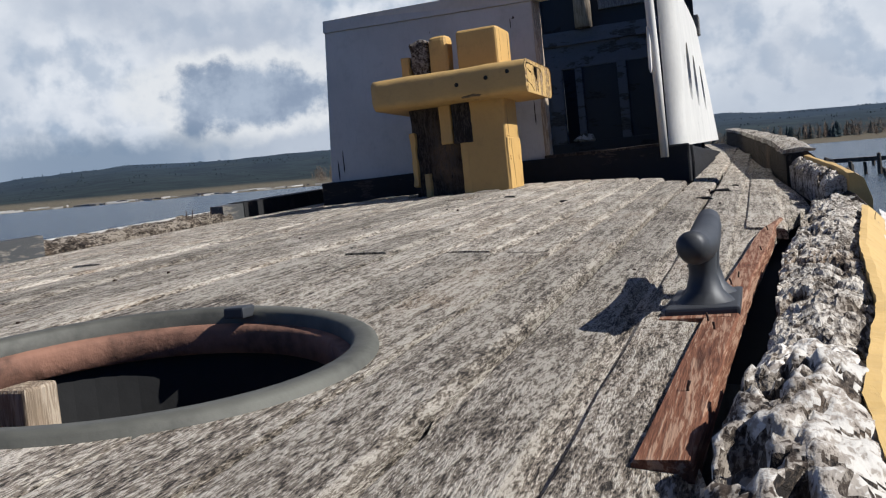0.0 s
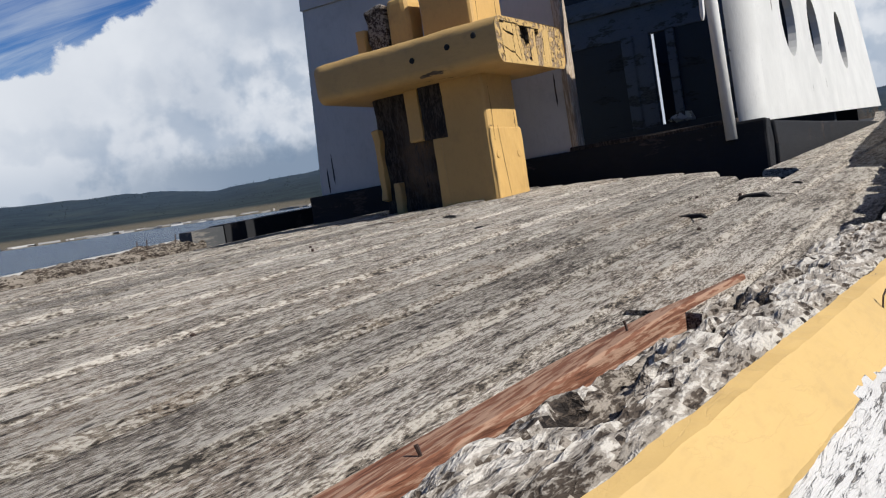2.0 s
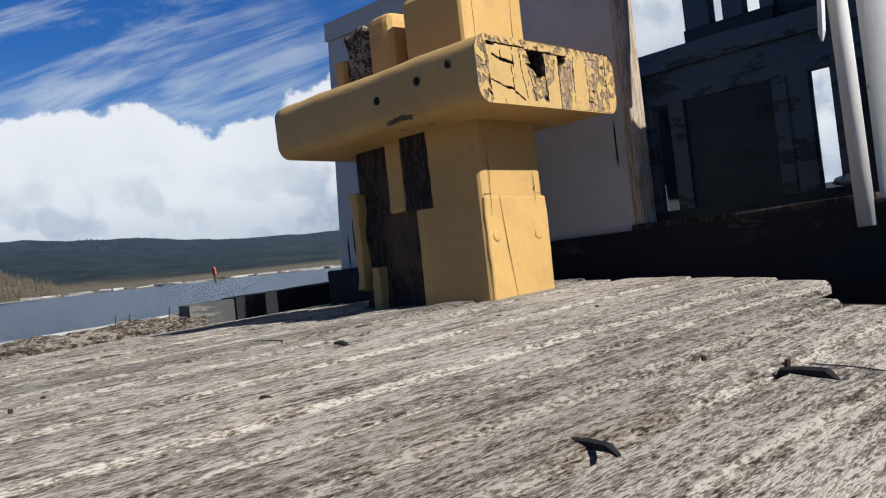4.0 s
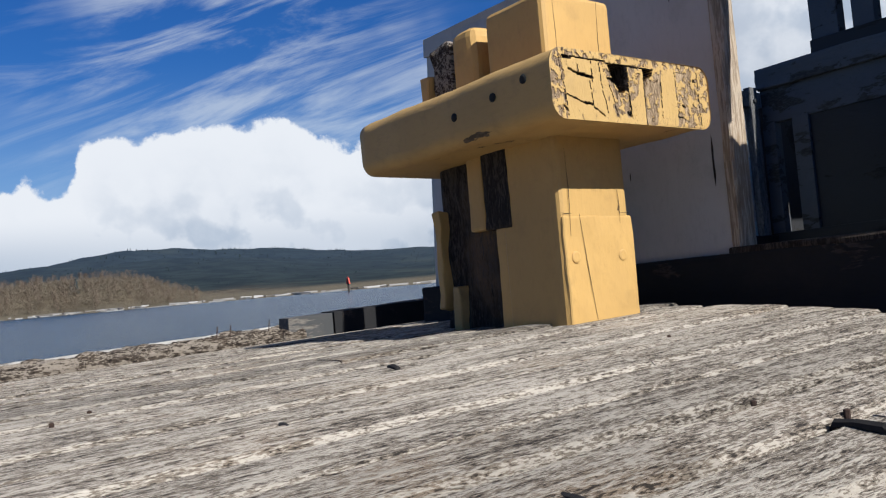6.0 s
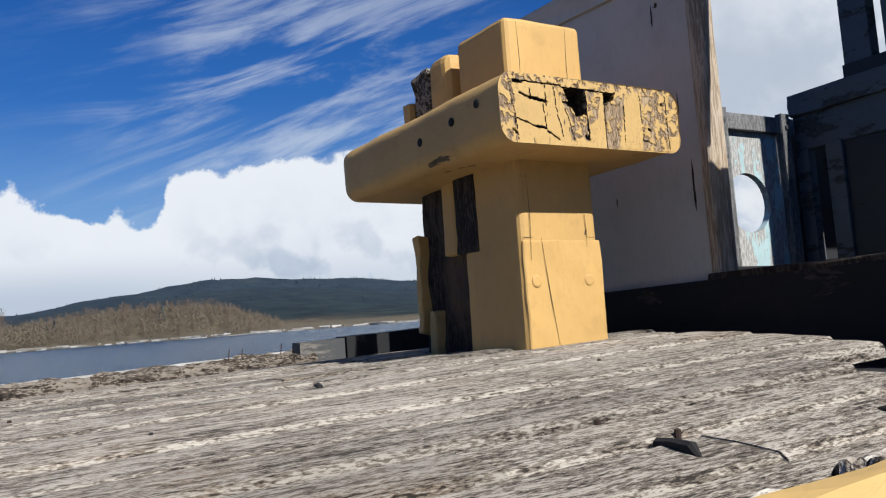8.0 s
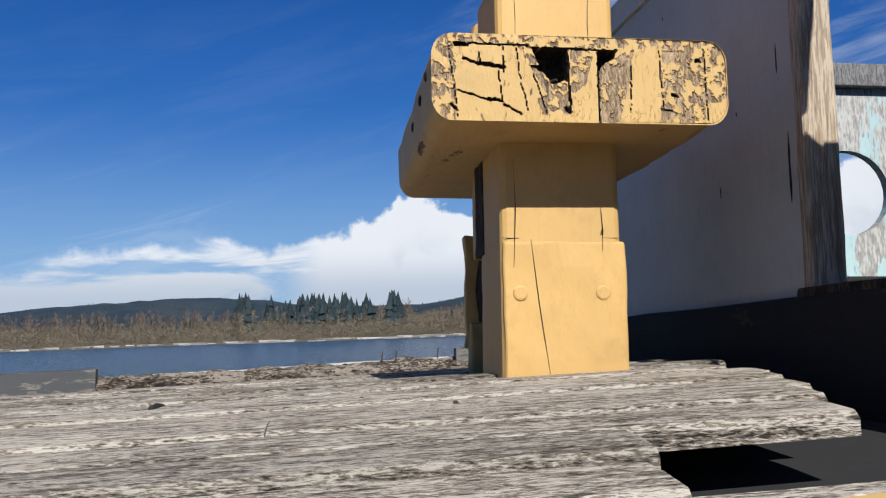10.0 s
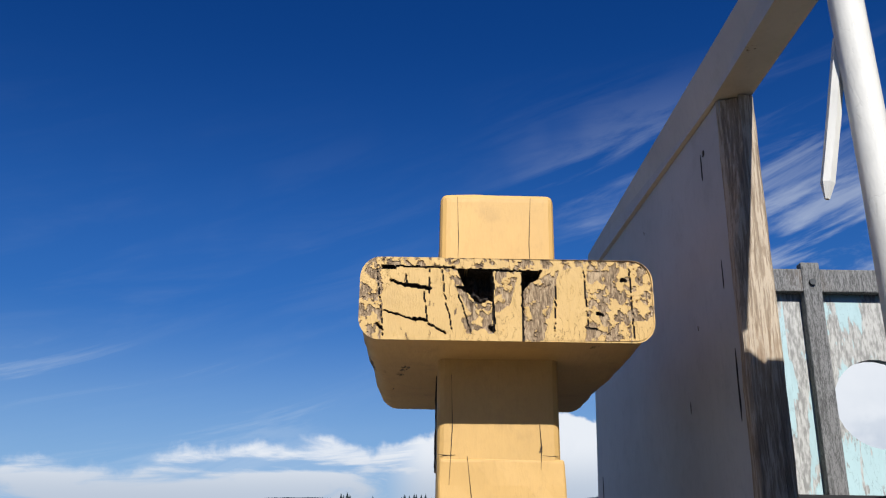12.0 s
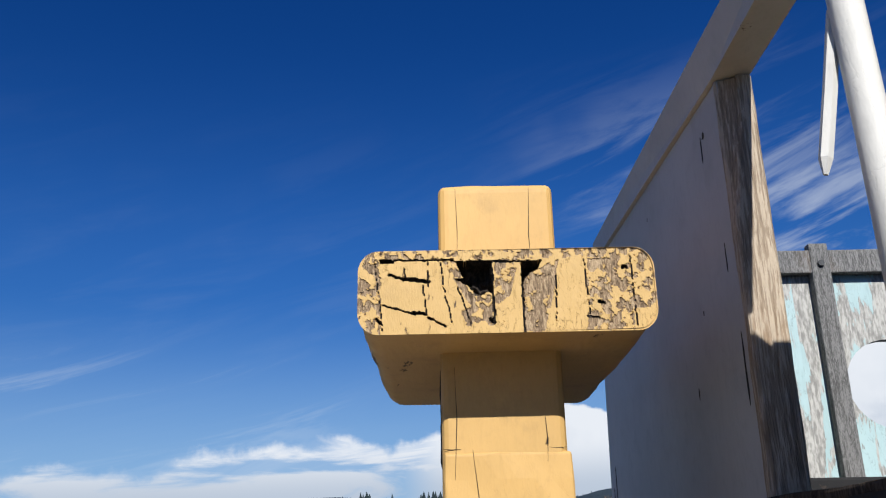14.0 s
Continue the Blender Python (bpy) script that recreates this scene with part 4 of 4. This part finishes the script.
xs_ = [-2.010, -2.000] + steps(-1.965, -1.1185, 0.03)
secs = []
for x in xs_:
    f = 0.93 if x < -2.005 else (0.98 if x < -1.99 else 1.0)
    secs.append([(x, 4.8725 + (u - 4.8725) * f, 0.856 + (v - 0.856) * f) for u, v in outline])
loft(bm, secs, closed=True)
bm.faces.ensure_lookup_table()
bmesh.ops.delete(bm, geom=[bm.faces[-1]], context="FACES_ONLY")
part("crossbar", rough_up(rough_up(bm, 0.005, 7.0), 0.0025, 25.0, 4.0), YELLOWBAR, bitt, smooth=True)
# end grain: split, pocketed and flaking; laid out on a sheet 1045 wide and 273 high
POCKETS = (
    ([(345, 97), (470, 100), (473, 130), (468, 145), (455, 140), (443, 150), (420, 152), (395, 120)], 0.075),
    ([(576, 46), (650, 38), (632, 68), (600, 84), (576, 108)], 0.06),
    ([(76, 26), (128, 32), (124, 42), (80, 40)], 0.02),
    ([(343, 35), (468, 43), (473, 128), (443, 123), (418, 153), (378, 108)], 0.075),
)
SPLITS = (
    ([(108, 78), (163, 96)], 6), ([(166, 93), (248, 103)], 9), ([(88, 178), (188, 206)], 3), ([(190, 204), (238, 208)], 6), ([(245, 221), (268, 228), (273, 233), (303, 248)], 4.5),
    ([(163, 48), (166, 88)], 2.4), ([(248, 38), (248, 118)], 2.4), ([(228, 118), (243, 208)], 2), ([(293, 40), (300, 120), (330, 240)], 1.6), ([(471, 43), (478, 238)], 5), ([(578, 108), (580, 273)], 4),
    ([(463, 228), (475, 238)], 10), ([(843, 178), (863, 183)], 6), ([(933, 68), (948, 66)], 8), ([(798, 223), (838, 228)], 3), ([(963, 28), (968, 258)], 2), ([(798, 38), (808, 218)], 1.8), ([(68, 223), (83, 238)], 6),
    ([(76, 30), (338, 33)], 3), ([(393, 38), (648, 43)], 3), ([(350, 120), (395, 245)], 2.0), ([(700, 60), (690, 240)], 1.8), ([(60, 40), (90, 262)], 1.6),
)
BARES = (
    ([(0, 0), (80, 0), (80, 273), (0, 273)], 0.50), ([(298, 38), (348, 35), (388, 138), (468, 153), (473, 248), (378, 253), (363, 198), (398, 188)], 0.55),
    ([(583, 88), (708, 38), (688, 138), (648, 268), (583, 268)], 0.80), ([(808, 38), (958, 28), (958, 268), (798, 268)], 0.52), ([(483, 33), (563, 33), (558, 68), (508, 238), (483, 238)], 0.45), ([(0, 0), (1045, 0), (1045, 32), (0, 32)], 0.46), ([(958, 0), (1045, 0), (1045, 200), (958, 200)], 0.34),
)


def inside_of(poly, x, y):
    hit = False
    for (x0, y0), (x1, y1) in zip(poly, poly[1:] + poly[:1]):
        if (y0 > y) != (y1 > y) and x < x0 + (x1 - x0) * (y - y0) / (y1 - y0):
            hit = not hit
    return hit


def off_line(pts, x, y):
    best = 1e9
    for (x0, y0), (x1, y1) in zip(pts, pts[1:]):
        dx, dy = x1 - x0, y1 - y0
        t = min(1.0, max(0.0, ((x - x0) * dx + (y - y0) * dy) / (dx * dx + dy * dy)))
        best = min(best, math.hypot(x - x0 - t * dx, y - y0 - t * dy))
    return best


def end_face():
    nu, nv, rc = 300, 84, 72.0
    bm = bmesh.new()
    depth, grid = {}, []
    for j in range(nv + 1):
        row = []
        for i in range(nu + 1):
            u, v = 1045.0 * i / nu, 273.0 * j / nv
            cu, cv = min(max(u, rc), 1045 - rc), min(max(v, rc), 273 - rc)
            out = math.hypot(u - cu, v - cv)
            if out > rc:
                u, v = cu + (u - cu) * rc / out, cv + (v - cv) * rc / out
            w = noise.noise_vector((u / 16, v / 16, 0)) * 4.0
            uu, vv = u + w.x, v + w.y
            d, k = 0.0, 0
            rim = min(1.0, max(0.0, (rc - math.hypot(u - cu, v - cv)) / 12.0)) if out > 0 else 1.0
            for poly, amount in BARES:
                if inside_of(poly, uu, vv) and noise.fractal((u / 34, v / 34, 3.0), 0.7, 2.2, 5) * 0.9 + 0.5 < amount:
                    d, k = 0.0022 + 0.002 * noise.noise((u / 9, v / 26, 1.0)), 1
            for pts, half in SPLITS:
                q = off_line(pts, uu, vv)
                half *= 0.72
                if q < half:
                    d, k = max(d, 0.004 + 0.012 * (1 - q / half) * min(1.0, half / 4)), 2
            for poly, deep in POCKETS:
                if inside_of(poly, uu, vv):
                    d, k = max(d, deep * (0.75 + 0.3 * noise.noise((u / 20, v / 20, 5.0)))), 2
            d += 0.0012 * noise.noise((u / 40, v / 90, 2.0))
            y, z = 4.5715 + 0.603 * u / 1045, 0.9435 - 0.1755 * v / 273
            p = bm.verts.new((-1.119 - d * rim, y, z))
            depth[p] = k
            row.append(p)
        grid.append(row)
    for a, b in zip(grid, grid[1:]):
        for i in range(nu):
            q = (a[i], b[i], b[i + 1], a[i + 1])
            f = bm.faces.new(q)
            kinds = [depth[p] for p in q]
            # pockets and splits take the blackest rotten wood, their shade put into colour
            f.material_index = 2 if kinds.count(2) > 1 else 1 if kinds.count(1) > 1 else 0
    bmesh.ops.dissolve_degenerate(bm, dist=1e-5, edges=bm.edges)
    bmesh.ops.recalc_face_normals(bm, faces=bm.faces)
    return bm


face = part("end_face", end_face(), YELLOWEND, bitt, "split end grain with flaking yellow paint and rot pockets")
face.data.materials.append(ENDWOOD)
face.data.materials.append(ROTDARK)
# raised black discs: the shade inside the bolt holes put into colour
for x, zz in ((-1.215, 0.885), (-1.335, 0.868), (-1.50, 0.852)):
    bm = tube(bmesh.new(), [(x, 4.580, zz), (x, 4.570, zz), (x, 4.568, zz)], [0.011, 0.012, 0.007], 10)
    part("bolt_hole", bm, SHADEBLACK, bitt, "raised black disc standing for a shaded bolt hole")
for y in (4.775, 4.955):
    bm = tube(bmesh.new(), [(-1.30, y, 0.445), (-1.2895, y, 0.445), (-1.288, y, 0.445)], [0.016, 0.016, 0.012], 16)
    part("plug", bm, YELLOW, bitt)
for pts in (((4.765, 0.735), (4.768, 0.62), (4.762, 0.50)), ((4.80, 0.56), (4.815, 0.42), (4.835, 0.27)), ((4.775, 1.155), (4.778, 1.05), (4.776, 0.945)), ((4.945, 1.155), (4.94, 1.04), (4.943, 0.945)), ((4.955, 0.63), (4.958, 0.58), (4.956, 0.535)), ((4.738, 0.563), (4.755, 0.561), (4.775, 0.562)), ((4.957, 0.564), (4.975, 0.562), (4.997, 0.563))):
    x = -1.2938 if min(z for y, z in pts) > 0.55 else -1.2902
    bm = bmesh.new()
    tube(bm, [(x, y, z) for y, z in pts], [0.0004, 0.0010, 0.0004], 5)
    part("crack", bm, SHADEBLACK, bitt, "dark drying crack")
# ---- deckhouse, roofless ----
def plate(axis, at0, at1, v0, v1, cells, seg=28):
    """An upright wall along x or y from at0 to at1 (its thickness); cells: (u0, u1, hole) with hole None or (u, v, ru, rv)."""
    bm = bmesh.new()
    put = (lambda u, v, w: (w, u, v)) if axis == "y" else (lambda u, v, w: (u, w, v))
    for u0, u1, hole in cells:
        if hole is None:
            loft(bm, [[put(u, v, w) for u, v in ((u0, v0), (u1, v0), (u1, v1), (u0, v1))] for w in (at0, at1)], closed=True)
            continue
        hu, hv, ru, rv = hole
        ring, rim = [], []
        for k in range(seg):
            a = 2 * math.pi * (k + 0.5) / seg
            c, s = math.cos(a), math.sin(a)
            ring.append((hu + ru * c, hv + rv * s))
            f = min(((u1 - hu) if c > 0 else (u0 - hu)) / c, ((v1 - hv) if s > 0 else (v0 - hv)) / s)
            rim.append((hu + f * c, hv + f * s))
        for cu, cv in ((u0, v0), (u1, v0), (u1, v1), (u0, v1)):
            k = min(range(seg), key=lambda i: (rim[i][0] - cu) ** 2 + (rim[i][1] - cv) ** 2)
            rim[k] = (cu, cv)
        loops = [[bm.verts.new(put(u, v, w)) for u, v in pts] for pts, w in ((rim, at0), (ring, at0), (ring, at1), (rim, at1))]
        for a, b in zip(loops, loops[1:] + loops[:1]):
            for k in range(seg):
                bm.faces.new((a[k], a[(k + 1) % seg], b[(k + 1) % seg], b[k]))
    bmesh.ops.recalc_face_normals(bm, faces=bm.faces)
    return bm


def turned_front(bm):
    """The front stands a little askew: its port end further forward."""
    for v in bm.verts:
        if v.co.x < -1.24:
            v.co.y += 0.046 * (v.co.x + 1.24)
    return bm


house = thing("deckhouse", (-1.54, 7, 0.25), "ruined white plank deckhouse on a black sill, roof gone", "deckhouse")
# front panel, slightly wider at its foot
part("front_panel", turned_front(prism(bmesh.new(), [(-2.68, 0.415), (-1.235, 0.415), (-1.235, 1.39), (-2.615, 1.40)], "y", 5.39, 5.43)), PANEL, house)
part("header", turned_front(prism(bmesh.new(), [(-2.62, 1.403), (-2.615, 1.478), (-1.24, 1.490), (-0.50, 1.492), (-0.50, 1.385), (-1.24, 1.393)], "y", 5.378, 5.463)), PANEL, house)
secs = []
for z in steps(0.43, 1.388, 0.03):
    y = float(np.interp(z, (0.43, 1.02, 1.15, 1.388), (5.384, 5.386, 5.404, 5.442)))
    secs.append([(xx + 0.003 * noise.noise((xx * 40, yy * 40, z * 12)), yy + 0.002 * noise.noise((z * 20, xx * 9, yy)), z) for xx, yy in ((-1.239, 5.383), (-1.212, y - 0.003), (-1.205, y + 0.004), (-1.203, 5.425), (-1.206, 5.458), (-1.212, 5.464), (-1.239, 5.464))])
part("door_jamb", loft(bmesh.new(), secs, closed=True), BARE, house, "weathered tan door post")
part("sill", turned_front(worn(boxed(-2.74, -0.385, 5.36, 5.46, 0.10, 0.43, 0.012), 6, 0.006)), BLACK, house, "black tarred sill beam")
part("sill_cap", worn(boxed(-1.24, -0.50, 5.362, 5.48, 0.425, 0.447, 0.006), 3, 0.008), ROTDARK, house)
# starboard side wall with three portholes; it leans inboard towards its after end
SIDE = [(5.50, 5.9, None), (5.9, 6.66, (6.27, 0.93, 0.185, 0.195)), (6.66, 7.55, (7.08, 0.935, 0.185, 0.195)), (7.55, 8.75, (8.22, 0.97, 0.19, 0.195)), (8.75, 9.9, None)]


def lean_in(bm):
    for v in bm.verts:
        f = (v.co.y - 5.5) / 4.4
        if v.co.z > 1.5:
            v.co.z = 1.37 + 0.36 * f
        if v.co.z < 0.5:
            v.co.z += 0.13 * f
        v.co.x -= 0.11 * f * (v.co.z - 0.5)
    return bm


for cell in SIDE:
    part("side_wall_section", lean_in(plate("y", -0.44, -0.40, 0.42, 1.60, [cell])), WHITE, house)
bm = bmesh.new()
loft(bm, [[(-0.50 + r * math.cos(a) , 5.50 - r * math.sin(a), z) for a in [math.pi / 2 * k / 24 for k in range(25)] for r in (0.10,)] + [(-0.50, 5.44, z), (-0.44, 5.50, z)] for z in (0.42, 1.36)], closed=True)
part("corner", bm, WHITE, house)
part("side_sill", worn(boxed(-0.47, -0.37, 5.461, 9.9, 0.05, 0.415, 0.01), 3, 0.005), BLACK, house, "black tarred sill beam")
for v in house.children[-1].data.vertices:
    v.co.z += 0.13 * max(0, v.co.y + 7 - 5.5) / 4.4
part("pipe", tube(bmesh.new(), [(-0.526, 5.358, 0.36), (-0.531, 5.358, 0.9), (-0.540, 5.354, 1.30), (-0.545, 5.35, 1.75)], [0.024, 0.025, 0.026, 0.026], 14), WHITE, house, "white painted upright pipe", True)
part("beam_end", boxed(-0.60, -0.50, 9.75, 9.95, 1.66, 1.86, 0.01), GREYWOOD, house)
part("after_post", boxed(-0.66, -0.60, 9.78, 9.86, 1.7, 2.7, 0.01), BARE, house)
# port side wall, aqua inside
for cell in [(5.43, 6.05, None), (6.05, 6.75, (6.37, 0.92, 0.17, 0.165)), (6.75, 6.95, None), (6.95, 7.7, (7.30, 0.94, 0.17, 0.165))]:
    part("port_wall_section", plate("y", -2.66, -2.62, 0.42, 1.40, [cell]), AQUA, house, "flaked aqua inner boarding")
# the aqua wall carried aft in the dark colour that stands for shade
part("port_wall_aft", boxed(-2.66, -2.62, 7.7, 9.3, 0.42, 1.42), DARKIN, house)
# unseen slab added overhead to keep light out of the after cabin
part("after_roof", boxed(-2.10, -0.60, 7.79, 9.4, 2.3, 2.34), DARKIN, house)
part("top_beam", boxed(-2.64, -2.58, 5.43, 7.7, 1.335, 1.425, 0.005), GREYWOOD, house)
for y in (6.155, 7.10, 7.62):
    b = part("batten", boxed(-2.618, -2.575, y - 0.035, y + 0.035, 0.55, 1.45, 0.004), GREYWOOD, house)
    part("bolt", tube(bmesh.new(), [(-2.58, y, 1.37), (-2.565, y, 1.37)], [0.013, 0.012], 10), IRON, b)
part("port_sill", boxed(-2.74, -2.56, 5.461, 9.4, 0.1, 0.59, 0.01), BLACK, house, "black tarred sill beam")
# cross bulkhead inside
BY = 7.7
part("bulkhead_beam", worn(boxed(-2.60, -0.56, BY - 0.02, BY + 0.10, 1.44, 1.56, 0.01), 6, 0.012), BEAM, house, "splintered dark beam")
part("bulkhead_rail", boxed(-2.60, -0.54, BY + 0.02, BY + 0.08, 1.24, 1.445, 0.005), BEAM, house)
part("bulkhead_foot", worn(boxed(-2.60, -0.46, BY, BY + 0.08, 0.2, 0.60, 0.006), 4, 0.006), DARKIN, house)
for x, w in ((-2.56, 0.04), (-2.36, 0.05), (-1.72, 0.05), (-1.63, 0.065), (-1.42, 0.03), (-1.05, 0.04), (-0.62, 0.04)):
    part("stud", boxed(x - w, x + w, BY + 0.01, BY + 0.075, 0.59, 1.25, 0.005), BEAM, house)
# dark sheets added in the openings, standing for the unlit cabin behind
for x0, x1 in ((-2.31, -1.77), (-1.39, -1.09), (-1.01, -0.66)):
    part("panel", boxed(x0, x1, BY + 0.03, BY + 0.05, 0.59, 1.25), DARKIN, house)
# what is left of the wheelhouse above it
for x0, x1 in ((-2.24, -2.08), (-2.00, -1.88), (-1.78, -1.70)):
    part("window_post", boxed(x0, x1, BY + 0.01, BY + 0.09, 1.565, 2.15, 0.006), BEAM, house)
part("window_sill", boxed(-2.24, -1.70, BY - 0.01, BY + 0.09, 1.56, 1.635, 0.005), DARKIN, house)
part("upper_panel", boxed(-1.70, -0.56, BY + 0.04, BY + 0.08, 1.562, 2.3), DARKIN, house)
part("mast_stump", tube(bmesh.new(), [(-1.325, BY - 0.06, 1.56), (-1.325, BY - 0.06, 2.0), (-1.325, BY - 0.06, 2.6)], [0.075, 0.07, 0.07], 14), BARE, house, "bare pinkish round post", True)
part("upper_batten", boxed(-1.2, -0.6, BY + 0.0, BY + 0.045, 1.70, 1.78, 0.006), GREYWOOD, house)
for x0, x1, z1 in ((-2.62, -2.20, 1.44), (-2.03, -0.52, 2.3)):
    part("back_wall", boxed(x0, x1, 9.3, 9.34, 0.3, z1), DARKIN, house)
part("cabin_floor", boxed(-2.60, -0.44, 5.47, 9.3, 0.12, 0.16), SHADEBLACK, house)
bm = bmesh.new()
bmesh.ops.create_icosphere(bm, subdivisions=3, radius=1.0)
bm.transform(Matrix.Translation((-1.42, BY + 0.03, 0.63)) @ Matrix.Diagonal((0.10, 0.03, 0.035, 1)))
scrap = thing("white_scrap", (-1.42, BY, 0.6), "crumpled white scrap lying on the bulkhead sill", "scrap")
part("sheet", rough_up(bm, 0.03, 22.0), WHITEWORN, scrap)
stick = thing("hanging_batten", (-0.60, 5.31, 1.15), "broken white batten hanging beside the upright pipe", "batten")
bm = bmesh.new()
tube(bm, [(-0.557, 5.346, 1.12), (-0.557, 5.318, 0.98), (-0.558, 5.297, 0.875), (-0.558, 5.292, 0.85)], [0.009, 0.011, 0.011, 0.004], 6)
part("wood", rough_up(bm, 0.003, 30.0), WHITE, stick)

# ---- jack stand on the gravel ----
stand = thing("jack_stand", (0.2, 9.6, -2.3), "rusty steel jack stand on the gravel beside the hull", "jack stand")
top = (0.14, 9.62, -1.15)
feet = [(-0.25, 9.9, -2.32), (0.42, 9.95, -2.32), (0.30, 9.15, -2.32)]
for f in feet:
    part("leg", tube(bmesh.new(), [f, top], [0.022, 0.022], 8), RUST, stand)
for a, b in ((0, 1), (1, 2), (2, 0)):
    part("brace", tube(bmesh.new(), [feet[a], feet[b]], [0.015, 0.015], 8), RUST, stand)
part("pad", boxed(0.06, 0.22, 9.54, 9.70, -1.16, -1.10, 0.008), RUST, stand)

# scars in the front panel's paint
rnd = random.Random(4)
for x, z, w, h in ((-1.38, 1.28, 0.012, 0.07), (-1.36, 1.31, 0.03, 0.018), (-1.31, 0.98, 0.007, 0.07), (-1.60, 0.72, 0.008, 0.03), (-2.58, 0.56, 0.014, 0.16), (-2.62, 0.50, 0.02, 0.14), (-1.28, 0.72, 0.016, 0.16), (-1.9, 1.3, 0.005, 0.012), (-1.5, 0.9, 0.006, 0.012)):
    pts = [(x + w * rnd.uniform(0.15, 0.35) * s, z + h * 0.5 * f) for s, f in ((0, -1), (1, -0.6), (0.8, 0.1), (1, 0.5), (0.1, 1), (-0.9, 0.4), (-0.6, -0.2), (-1, -0.6))]
    part("paint_scar", turned_front(prism(bmesh.new(), pts, "y", 5.3885, 5.395)), ROTDARK, house, "bare dark wood where paint is gone")
